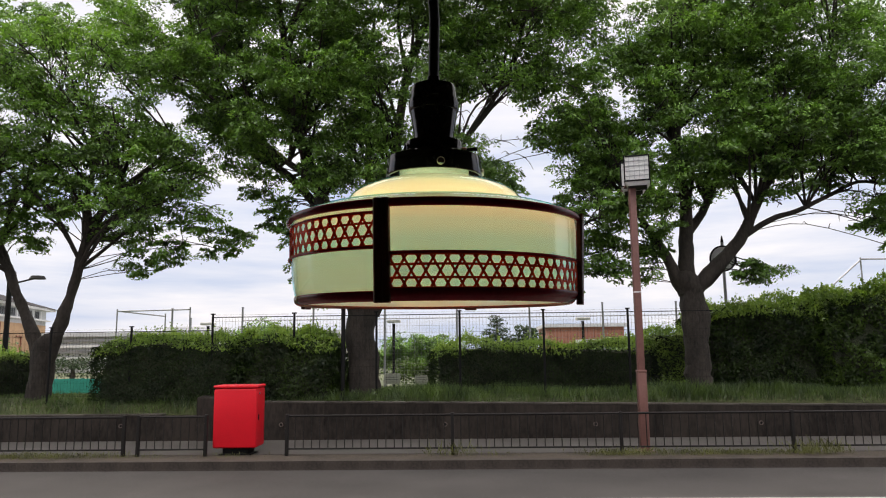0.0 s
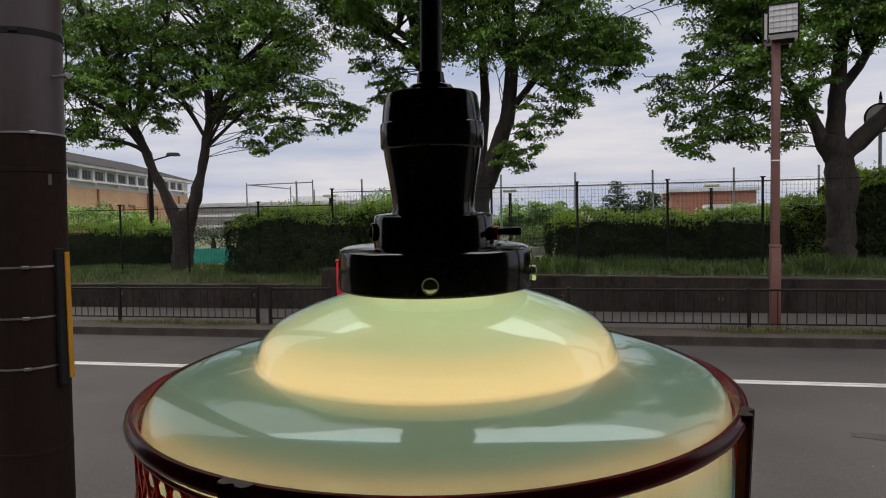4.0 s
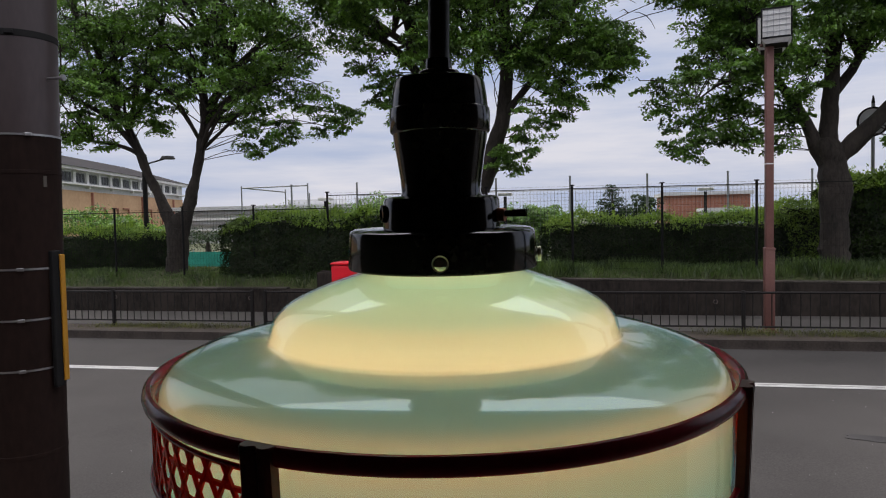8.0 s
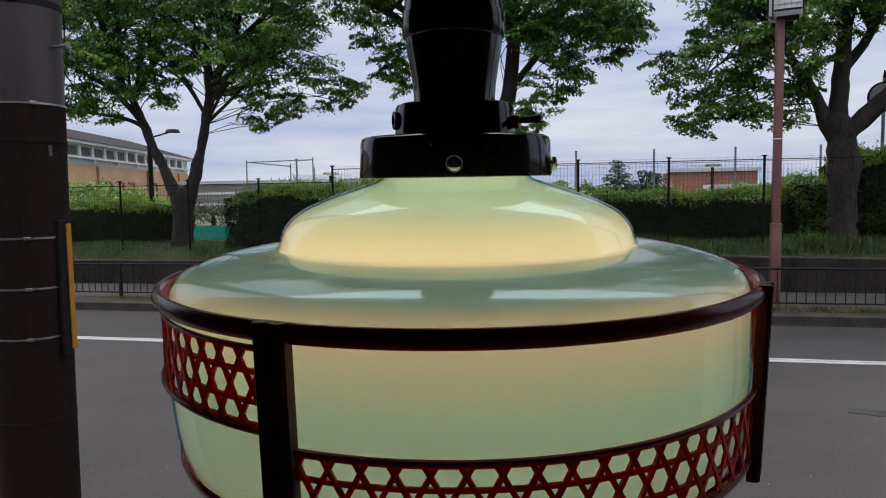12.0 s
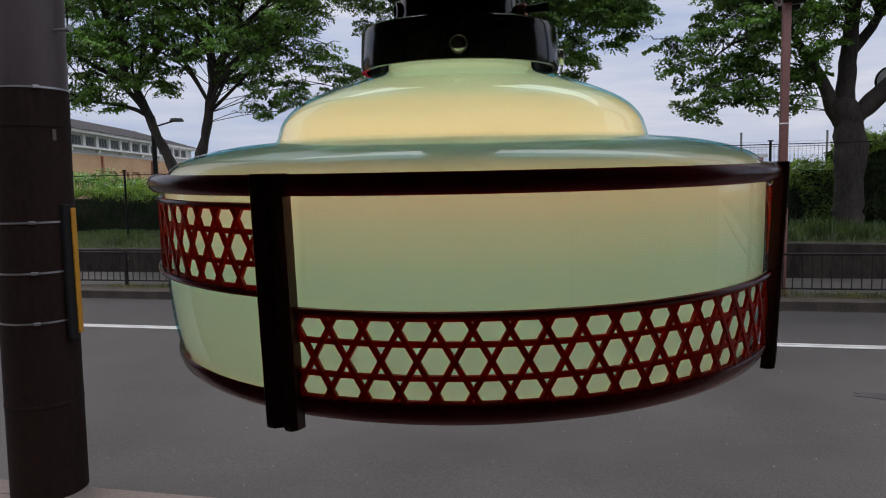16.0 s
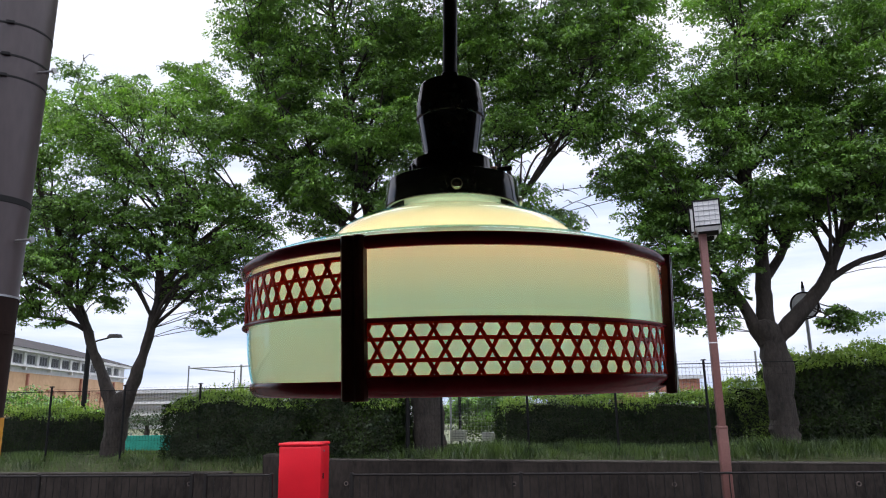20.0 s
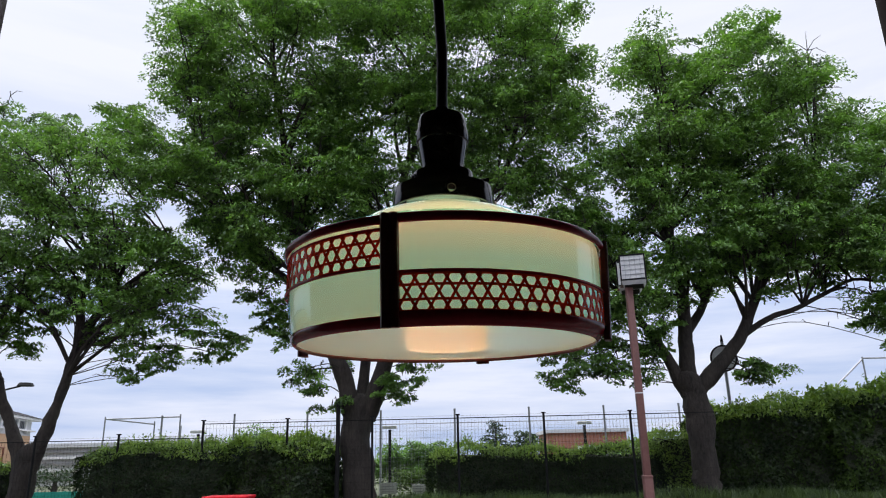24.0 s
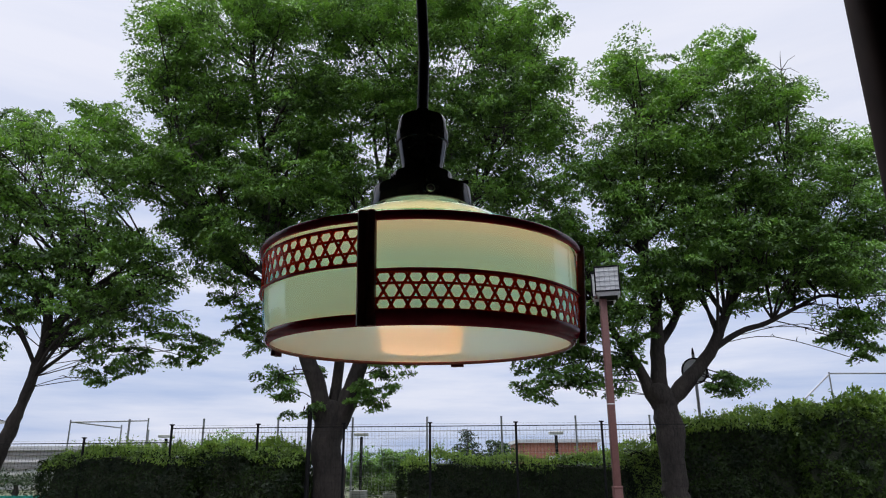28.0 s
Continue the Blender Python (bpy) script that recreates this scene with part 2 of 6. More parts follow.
def glowing(name, color, tip, low, high):
    """A frosted bulb, brightest round its middle, dimmer towards the neck and redder towards the tip."""
    m, n, l = shade(name)
    out, em = n.new("ShaderNodeOutputMaterial"), n.new("ShaderNodeEmission")
    co, sep, ran = n.new("ShaderNodeTexCoord"), n.new("ShaderNodeSeparateXYZ"), n.new("ShaderNodeMapRange")
    l.new(co.outputs["Object"], sep.inputs[0])
    l.new(sep.outputs["Z"], ran.inputs["Value"])
    ran.interpolation_type = "SMOOTHSTEP"
    ran.inputs["From Min"].default_value, ran.inputs["From Max"].default_value = -0.023, 0.004
    ran.inputs["To Min"].default_value, ran.inputs["To Max"].default_value = low, high
    tint, mixc = n.new("ShaderNodeMapRange"), n.new("ShaderNodeMix")
    l.new(sep.outputs["Z"], tint.inputs["Value"])
    tint.inputs["From Min"].default_value, tint.inputs["From Max"].default_value = -0.020, 0.010
    mixc.data_type = "RGBA"
    mixc.inputs["A"].default_value, mixc.inputs["B"].default_value = (*tip, 1), (*color, 1)
    l.new(tint.outputs[0], mixc.inputs["Factor"])
    l.new(mixc.outputs["Result"], em.inputs["Color"])
    neck, both = n.new("ShaderNodeMapRange"), n.new("ShaderNodeMath")
    l.new(sep.outputs["Z"], neck.inputs["Value"])
    neck.inputs["From Min"].default_value, neck.inputs["From Max"].default_value = 0.008, 0.024
    neck.inputs["To Min"].default_value, neck.inputs["To Max"].default_value = 1.0, 0.30
    both.operation = "MULTIPLY"
    l.new(ran.outputs[0], both.inputs[0])
    l.new(neck.outputs[0], both.inputs[1])
    l.new(both.outputs[0], em.inputs["Strength"])
    l.new(em.outputs[0], out.inputs["Surface"])
    return m


ASPHALT = surface("asphalt", (0.021, 0.0192, 0.0182), (0.058, 0.0538, 0.0505), 0.88, spec=0.35, coarse=0.45, fine=70, bump=0.5, depth=0.004)
TAR = surface("tar_smear", (0.0175, 0.0168, 0.0172), (0.046, 0.0435, 0.0435), 0.85, spec=0.35, coarse=3, fine=60, bump=0.3, depth=0.003)
LINE = surface("road_paint", (0.25, 0.25, 0.245), (0.46, 0.46, 0.45), 0.7, coarse=3, fine=60, bump=0.2, depth=0.003)
CONCRETE = surface("kerb_concrete", (0.058, 0.044, 0.037), (0.112, 0.089, 0.077), 0.9, coarse=1.5, fine=40, bump=0.4, depth=0.006, random_tone=0.15)
DIRTYKERB = surface("dirty_kerb_concrete", (0.017, 0.0125, 0.010), (0.055, 0.043, 0.035), 0.95, coarse=1.8, fine=30, bump=0.5, depth=0.008, random_tone=0.03)
VERGE = surface("verge_dirt", (0.024, 0.018, 0.013), (0.070, 0.053, 0.036), 0.95, coarse=2.5, fine=40, bump=0.6, depth=0.012)
PAVING = surface("pavement_asphalt", (0.042, 0.037, 0.033), (0.075, 0.067, 0.061), 0.9, coarse=0.9, fine=60, bump=0.4, depth=0.004)
COPING = surface("mossy_coping", (0.022, 0.019, 0.016), (0.085, 0.076, 0.066), 0.95, spec=0.2, coarse=1.6, fine=24, bump=0.5, depth=0.01, random_tone=0.12)
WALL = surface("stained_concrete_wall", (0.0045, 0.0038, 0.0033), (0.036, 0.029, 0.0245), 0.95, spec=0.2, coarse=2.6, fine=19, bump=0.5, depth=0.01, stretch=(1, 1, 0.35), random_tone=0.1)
SOIL = surface("bank_soil", (0.03, 0.035, 0.012), (0.075, 0.09, 0.03), 0.95, coarse=2, fine=30, bump=0.6, depth=0.03)
FIELD = surface("far_ground", (0.040, 0.055, 0.022), (0.095, 0.105, 0.055), 0.95, coarse=0.1, fine=2, bump=0.2)
BARK = surface("bark", (0.015, 0.0125, 0.0105), (0.060, 0.049, 0.040), 0.95, coarse=3, fine=22, bump=0.9, depth=0.02, stretch=(1, 1, 0.4))
RAILPAINT = surface("dark_rail_paint", (0.0045, 0.0037, 0.0033), (0.0105, 0.0083, 0.0075), 0.65, spec=0.3, coarse=4, fine=50, bump=0.15, depth=0.003)
POLEBROWN = surface("brown_pole_paint", (0.0092, 0.0050, 0.0039), (0.0205, 0.0113, 0.0091), 0.7, spec=0.09, coarse=1.5, fine=30, bump=0.25, depth=0.004, stretch=(1, 1, 0.4))
POLEGREY = surface("grey_brown_pole_paint", (0.026, 0.0172, 0.0180), (0.046, 0.0315, 0.0325), 0.42, spec=0.5, coarse=1.2, fine=26, bump=0.2, depth=0.004, stretch=(1, 1, 0.3))
LAMPBROWN = surface("lamp_post_paint", (0.12, 0.05, 0.042), (0.19, 0.085, 0.07), 0.55, coarse=2, fine=40, bump=0.1, depth=0.003)
REDBOX = surface("red_paint", (0.56, 0.006, 0.016), (0.68, 0.010, 0.022), 0.45, coarse=2, fine=60, bump=0.08, depth=0.002, spec=0.3)
BLACKISH = surface("dark_metal", (0.004, 0.004, 0.0045), (0.009, 0.009, 0.009), 0.7, spec=0.2, coarse=4, fine=40, bump=0.1, depth=0.003)
GREYMETAL = surface("galvanised_steel", (0.22, 0.23, 0.24), (0.36, 0.37, 0.38), 0.5, 0.6, coarse=3, fine=40, bump=0.1, depth=0.002)
STEEL = surface("band_steel", (0.22, 0.22, 0.23), (0.42, 0.42, 0.42), 0.35, 0.9, coarse=8, fine=80, bump=0.1, depth=0.001)
YELLOW = surface("yellow_plastic", (0.30, 0.135, 0.008), (0.42, 0.20, 0.012), 0.5, coarse=4, fine=40, bump=0.05)
WHITEPAINT = surface("white_paint", (0.55, 0.55, 0.55), (0.75, 0.75, 0.74), 0.6, coarse=2, fine=30, bump=0.05)
LOUVRE = surface("pale_louvre", (0.55, 0.55, 0.53), (0.72, 0.72, 0.70), 0.45, coarse=5, fine=40, bump=0.05)
TEAL = surface("teal_netting", (0.012, 0.26, 0.20), (0.03, 0.40, 0.32), 0.8, coarse=3, fine=30, bump=0.2)
BRICKWALL = surface("ochre_brickwork", (0.40, 0.245, 0.135), (0.54, 0.35, 0.205), 0.9, coarse=0.6, fine=4, bump=0.2)
REDBRICK = surface("red_brickwork", (0.25, 0.10, 0.07), (0.36, 0.16, 0.11), 0.9, coarse=0.5, fine=4, bump=0.2)
PALEWALL = surface("pale_plaster", (0.42, 0.43, 0.44), (0.60, 0.61, 0.62), 0.85, coarse=0.4, fine=5, bump=0.1)
ROOFING = surface("dark_roofing", (0.022, 0.021, 0.023), (0.042, 0.040, 0.041), 0.9, spec=0.1, coarse=0.5, fine=6, bump=0.2)
PANE = surface("dim_window_pane", (0.014, 0.015, 0.018), (0.034, 0.037, 0.042), 0.45, spec=0.2, coarse=0.5, fine=2, bump=0)
UNSEENWALL = surface("unseen_wall_dark", (0.045, 0.036, 0.030), (0.085, 0.070, 0.058), 0.9, coarse=1, fine=30, bump=0.15)
SOFFIT = surface("soffit_board", (0.035, 0.029, 0.024), (0.07, 0.058, 0.047), 0.85, coarse=1, fine=25, bump=0.2, stretch=(0.3, 3, 1))
TREELEAF = leafy("tree_leaf", (0.020, 0.050, 0.010), (0.182, 0.362, 0.056), 0.33)
# HEDGELEAF holds the hedge faces' shade; HEDGETIP paints lit tops and young shoots
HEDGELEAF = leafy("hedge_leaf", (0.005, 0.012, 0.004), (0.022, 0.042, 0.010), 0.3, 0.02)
SHRUBLEAF = leafy("shrub_leaf", (0.008, 0.020, 0.004), (0.074, 0.130, 0.022), 0.32, 0.02)
PINELEAF = leafy("conifer_needles", (0.012, 0.026, 0.012), (0.04, 0.07, 0.03), 0.2, 0.02)
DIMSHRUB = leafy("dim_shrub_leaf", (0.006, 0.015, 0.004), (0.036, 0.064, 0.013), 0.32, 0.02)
HEDGETIP = leafy("hedge_young_and_lit_leaf", (0.085, 0.155, 0.020), (0.23, 0.36, 0.050), 0.4)
GRASSLEAF = leafy("grass_blade", (0.022, 0.050, 0.009), (0.085, 0.142, 0.026), 0.36)
WEEDLEAF = leafy("dry_weed_blade", (0.040, 0.046, 0.011), (0.135, 0.142, 0.034), 0.36)
HEDGECORE = surface("hedge_twigs", (0.010, 0.014, 0.006), (0.03, 0.04, 0.015), 0.95, coarse=4, fine=30, bump=0.8, depth=0.05)
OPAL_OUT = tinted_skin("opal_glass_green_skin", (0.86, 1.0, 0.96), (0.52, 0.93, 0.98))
OPAL_IN = opal("opal_glass_white_lining", (0.58, 0.85, 1.0), (0.83, 0.98, 1.0), 0.54, 0.10, 0.03)
BAKELITE = surface("black_bakelite", (0.008, 0.008, 0.0085), (0.013, 0.013, 0.0135), 0.12, coarse=20, fine=300, bump=0.02, depth=0.0003, spec=0.38)
MAROON = surface("dark_maroon_plastic", (0.25, 0.010, 0.025), (0.36, 0.018, 0.036), 0.2, coarse=40, fine=300, bump=0.04, depth=0.0003, spec=0.2)
# MAROON's darkened copy: shade put into the colour to offset the bulb's light
RIMBROWN = surface("shaded_maroon_plastic", (0.040, 0.012, 0.011), (0.066, 0.020, 0.018), 0.3, coarse=40, fine=300, bump=0.04, depth=0.0003, spec=0.25)
STRUTBROWN = surface("blackish_maroon_plastic", (0.100, 0.030, 0.024), (0.160, 0.048, 0.038), 0.30, coarse=40, fine=300, bump=0.04, depth=0.0003, spec=0.35)
SCREW = surface("polished_screw_metal", (0.70, 0.67, 0.48), (0.80, 0.77, 0.60), 0.35, 1.0, coarse=60, fine=300, bump=0.01, depth=0.0001)
LATTICE = opal("red_lattice_plastic", (0.42, 0.026, 0.014), (0.90, 0.06, 0.02), 0.6, 0.25, 0.2)
NICKEL = surface("polished_nickel", (0.52, 0.50, 0.44), (0.62, 0.60, 0.54), 0.09, 1.0, coarse=60, fine=300, bump=0.01, depth=0.0001)
COPPER = surface("copper_tip", (0.42, 0.13, 0.04), (0.52, 0.18, 0.06), 0.4, 0.6, coarse=60, fine=300, bump=0.03, depth=0.0002)
CABLE = surface("black_cable", (0.006, 0.006, 0.006), (0.014, 0.014, 0.014), 0.5, coarse=60, fine=500, bump=0.1, depth=0.0003)
BULB = glowing("lit_bulb", (1.0, 0.56, 0.26), (1.0, 0.42, 0.14), 4.6, 18.6)

# ---- builders ----
def hook(name, at=(0, 0, 0), label="", category="", group="", kind=""):
    """An empty at a thing's base."""
    e = new(name)
    e.location = at
    return tagged(e, label, category, group, kind)


def as_mesh(name, bm, mats, smooth=False):
    me = bpy.data.meshes.new(name)
    bm.normal_update()
    bm.to_mesh(me)
    bm.free()
    for m in mats if isinstance(mats, (list, tuple)) else [mats]:
        me.materials.append(m)
    if smooth:
        me.polygons.foreach_set("use_smooth", [True] * len(me.polygons))
        me.set_sharp_from_angle(angle=radians(40))
    return me


def part(name, bm, material, parent, label="", smooth=False):
    """Links a bmesh, or a mesh, as one object under a thing or a part."""
    me = bm if isinstance(bm, bpy.types.Mesh) else as_mesh(name, bm, material, smooth)
    ob = new(name, me)
    ob.parent = parent
    return tagged(ob, label)


def thing(name, bm, material, label, category, group="", kind="", smooth=False):
    return tagged(new(name, as_mesh(name, bm, material, smooth)), label, category, group, kind)


def box(bm, x0, x1, y0, y1, z0, z1, bevel=0.0, segs=2, m=None):
    made = bmesh.ops.create_cube(bm, size=1.0, matrix=Matrix.Translation(((x0 + x1) / 2, (y0 + y1) / 2, (z0 + z1) / 2)) @ Matrix.Diagonal((x1 - x0, y1 - y0, z1 - z0, 1)))
    vs = made["verts"]
    if bevel:
        es = list({e for v in vs for e in v.link_edges})
        r = bmesh.ops.bevel(bm, geom=es, offset=bevel, segments=segs, affect="EDGES", profile=0.5)
        vs = list({v for f in r["faces"] for v in f.verts} | {v for v in vs if v.is_valid})
    if m is not None:
        bmesh.ops.transform(bm, matrix=m, verts=vs)
    return bm


def new_box(*a, **k):
    return box(bmesh.new(), *a, **k)


def tube(bm, pts, radii, n=10, caps=True):
    """A round limb along points, its radius changing on the way."""
    pts = [Vector(p) for p in pts]
    if not isinstance(radii, (list, tuple)):
        radii = [radii] * len(pts)
    rings, side = [], None
    for i, p in enumerate(pts):
        d = (pts[min(i + 1, len(pts) - 1)] - pts[max(i - 1, 0)]).normalized()
        if side is None:
            side = d.orthogonal().normalized()
        side = (side - d * side.dot(d)).normalized()
        up = d.cross(side)
        rings.append([bm.verts.new(p + radii[i] * (math.cos(2 * math.pi * k / n) * side + math.sin(2 * math.pi * k / n) * up)) for k in range(n)])
    for a, b in zip(rings, rings[1:]):
        for k in range(n):
            bm.faces.new((a[k], a[(k + 1) % n], b[(k + 1) % n], b[k]))
    if caps:
        bm.faces.new(rings[0][::-1])
        bm.faces.new(rings[-1])
    return bm


def revolve(bm, profile, n=96, closed=False, a0=0.0, a1=360.0):
    """Turns (radius, height) pairs about the z axis; azimuth 0 faces -y, growing to +x."""
    full = a1 - a0 >= 359.9
    steps = n if full else n + 1
    rings = []
    for k in range(steps):
        a = radians(a0 + (a1 - a0) * k / n)
        rings.append([bm.verts.new((r * math.sin(a), -r * math.cos(a), z)) for r, z in profile])
    count = len(profile)
    for k in range(n):
        a, b = rings[k], rings[(k + 1) % steps]
        for i in range(count if closed else count - 1):
            j = (i + 1) % count
            bm.faces.new((a[i], b[i], b[j], a[j]))
    if closed and not full:
        bm.faces.new(rings[0][::-1])
        bm.faces.new(rings[-1])
    bmesh.ops.recalc_face_normals(bm, faces=bm.faces[:])
    return bm


def smooth_line(points, per=6):
    """A rounded line through (radius, height) pairs."""
    p = [np.array(q, float) for q in points]
    out = []
    for i in range(len(p) - 1):
        a, b, c, d = p[max(i - 1, 0)], p[i], p[i + 1], p[min(i + 2, len(p) - 1)]
        for k in range(per):
            t = k / per
            out.append(tuple(0.5 * (2 * b + (c - a) * t + (2 * a - 5 * b + 4 * c - d) * t * t + (3 * b - a - 3 * c + d) * t ** 3)))
    out.append(tuple(p[-1]))
    return out


def quads(name, corners, material):
    """Many loose four-cornered leaves as one mesh; corners: array of n x 4 x 3."""
    n = len(corners)
    me = bpy.data.meshes.new(name)
    me.vertices.add(4 * n)
    me.vertices.foreach_set("co", np.ascontiguousarray(corners, dtype=np.float32).ravel())
    me.loops.add(4 * n)
    me.loops.foreach_set("vertex_index", np.arange(4 * n, dtype=np.int32))
    me.polygons.add(n)
    me.polygons.foreach_set("loop_start", np.arange(0, 4 * n, 4, dtype=np.int32))
    me.materials.append(material)
    me.update(calc_edges=True)
    return me


def leaf_quads(centre, along, across, length, width):
    """Pointed leaves: tip, two shoulders and foot round each centre."""
    a, b = along * length[:, None] * 0.5, across * width[:, None] * 0.5
    return np.stack([centre - a, centre + b - 0.1 * a, centre + a, centre - b - 0.1 * a], 1)


def unit(v):
    return v / np.maximum(np.linalg.norm(v, axis=-1, keepdims=True), 1e-9)

# ---- the large structure ----
def sheet(name, xs, profile, material, label, category):
    """Ground whose height follows y, stretched along x."""
    bm = bmesh.new()
    rows = [[bm.verts.new((x, y, z)) for y, z in profile] for x in xs]
    for a, b in zip(rows, rows[1:]):
        for i in range(len(profile) - 1):
            bm.faces.new((a[i], b[i], b[i + 1], a[i + 1]))
    bmesh.ops.recalc_face_normals(bm, faces=bm.faces[:])
    return thing(name, bm, material, label, category, kind="structure")


FAR = (-600, -60, -30, -15, 0, 15, 30, 60, 600)
sheet("road", FAR, [(3.63, 0.0), (7.0, 0.03), (9.0, 0.025), (11.6, 0.0)], ASPHALT, "grey worn asphalt road with a white edge line", "road")
GROUND_X = (-600, -60, -30, -15, -5.95, -5.75, 0, 15, 30, 60, 600)
ground = sheet("ground", GROUND_X, [(14.62, 0.80), (15.0, 0.92), (15.6, 1.0), (16.4, 1.02), (17.6, 0.98), (19.0, 0.72), (21.0, 0.6), (60.0, 0.6), (900.0, 0.6)], SOIL, "weedy earth bank and open ground behind the wall", "ground")
ground.data.materials.append(FIELD)
for v in ground.data.vertices:
    # the bank comes down lower behind the low stretch of wall
    if v.co.x < -5.8 and v.co.y < 15.1:
        v.co.z = 0.63 if v.co.y < 14.7 else 0.84
    elif v.co.y < 14.7:
        v.co.z = min(0.80, max(0.90 - 0.0135 * v.co.x, 0.5) - 0.1)
for poly in ground.data.polygons:
    if poly.center.y > 19:
        poly.material_index = 1
road_line = hook("road_line", (0, 0, 0), "white painted line along the road, split by a narrow worn seam", "road line", kind="structure")
for y0, y1 in ((8.94, 9.04), (9.06, 9.13)):
    part("painted_strip", new_box(-300, 300, y0, y1, 0.029, 0.033), LINE, road_line)


def road_z(y):
    return float(np.interp(y, (3.63, 7.0, 9.0, 11.6), (0.0, 0.03, 0.025, 0.0)))


# a smear of tar and scattered grit on the near lane
bm = bmesh.new()
for cx, cy, half, depth, seed in ((2.72, 6.92, 0.38, 0.12, 1), (3.15, 6.62, 0.42, 0.20, 2), (3.72, 6.52, 0.24, 0.10, 3)):
    rim = []
    for k in range(28):
        a = 2 * math.pi * k / 28
        w = 0.75 + 0.5 * noise.noise(Vector((math.cos(a) * 1.6, math.sin(a) * 1.6, seed * 5.0)))
        x, y = cx + half * w * math.cos(a), cy + depth * w * math.sin(a) - 0.12 * half * math.cos(a)
        rim.append(bm.verts.new((x, y, road_z(y) + 0.003)))
    bm.faces.new(rim)
tar = bmesh.ops.extrude_face_region(bm, geom=bm.faces[:])
bmesh.ops.translate(bm, vec=(0, 0, 0.002), verts=[g for g in tar["geom"] if isinstance(g, bmesh.types.BMVert)])
bmesh.ops.recalc_face_normals(bm, faces=bm.faces[:])
thing("road_stain", bm, TAR, "dark smear of tar on the grey road", "road stain", kind="structure")
rng = np.random.default_rng(77)
bm = bmesh.new()
for k in range(240):
    x, y, r = rng.uniform(-5, 6), rng.uniform(3.8, 8.8), rng.uniform(0.002, 0.0052)
    z = road_z(y) + 0.001
    v = [bm.verts.new((x + r * dx, y + r * dy, z + r * dz)) for dx, dy, dz in ((1, 0, 0), (-0.6, 0.8, 0), (-0.5, -0.9, 0), (0.1, 0.1, 0.9))]
    for f in ((0, 1, 3), (1, 2, 3), (2, 0, 3), (2, 1, 0)):
        bm.faces.new([v[i] for i in f])
thing("road_grit", bm, LINE, "scattered pale grit on the asphalt road", "grit", kind="stuff")
thing("verge_far", new_box(-300, 300, 11.795, 12.42, -0.2, 0.146), VERGE, "strip of dirt and weeds along the kerb", "verge", kind="structure")
thing("pavement_far", new_box(-300, 300, 12.42, 14.46, -0.2, 0.15), PAVING, "grey asphalt footpath behind the kerb", "pavement", kind="structure")
thing("pavement_near", new_box(-300, 300, -60, 3.44, -0.2, 0.13), CONCRETE, "pale worn concrete footpath in front of the shop", "pavement", kind="structure")

# kerbs: single stones end to end
def kerb(name, y0, y1, top, x_from, count, label, mat):
    base = hook(name, (0, 0, 0), label, "kerb", kind="structure")
    me = as_mesh("kerb_stone", new_box(-0.2998, 0.2998, y0, y1, -0.15, top, bevel=0.005, segs=2), mat)
    for i in range(count):
        ob = part("kerb_stone", me, mat, base)
        ob.location.x = x_from + 0.6 * i
        ob.location.z = random.uniform(-0.002, 0.002)
    for side, x0, x1 in ((-1, x_from - 260, x_from - 0.3), (1, x_from + 0.6 * count - 0.3, x_from + 260)):
        part("kerb_run", new_box(x0, x1, y0, y1, -0.15, top, bevel=0.012), mat, base)


kerb("kerb_far", 11.62, 11.79, 0.15, -13.0, 46, "row of weathered concrete kerb stones by the footpath", DIRTYKERB)
kerb("kerb_near", 3.45, 3.64, 0.13, -7.0, 14, "pale concrete kerb stones beside the brown pole", CONCRETE)

# retaining wall in cast lengths, with weep holes
wall = hook("wall_retaining", (0, 0, 0), "low stained dark concrete retaining wall with weep holes", "wall", kind="structure")


def wall_top(x):
    """Height of the coping, sloped along x to fit the camera's view."""
    return 0.90 - 0.0135 * x


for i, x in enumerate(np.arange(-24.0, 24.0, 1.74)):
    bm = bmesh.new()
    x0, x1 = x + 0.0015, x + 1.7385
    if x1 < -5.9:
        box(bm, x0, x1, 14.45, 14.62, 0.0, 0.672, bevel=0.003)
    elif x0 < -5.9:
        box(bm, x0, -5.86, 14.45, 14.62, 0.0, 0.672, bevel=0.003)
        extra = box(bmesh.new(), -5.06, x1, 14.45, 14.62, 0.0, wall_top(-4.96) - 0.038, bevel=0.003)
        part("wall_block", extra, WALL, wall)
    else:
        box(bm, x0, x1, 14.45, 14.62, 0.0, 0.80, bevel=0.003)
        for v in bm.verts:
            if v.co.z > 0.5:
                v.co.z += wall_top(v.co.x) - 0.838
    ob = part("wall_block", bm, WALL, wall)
cap_me = as_mesh("coping", new_box(0.002, 1.738, 14.444, 14.645, 0.862, 0.898, bevel=0.012), COPING)
for x in np.arange(-24.0, 24.0, 1.74):
    if x + 1.74 < -5.9:
        part("coping", cap_me, WALL, wall).location = (x, 0, 0.675 - 0.862)
    elif x > -5.9:
        cap = part("coping", cap_me, WALL, wall)
        cap.location = (x, 0, wall_top(x) - 0.897)
        cap.rotation_euler.y = 0.0135
pier = new_box(-5.86, -5.06, 14.40, 14.72, 0.0, 1.06, bevel=0.035)
for v in pier.verts:
    v.co += Vector([noise.noise(v.co * 3.1 + Vector((k * 5.0, 0, 0))) * 0.03 for k in range(3)])
part("end_pier", pier, WALL, wall, "rough dark stone pier where the wall steps up")
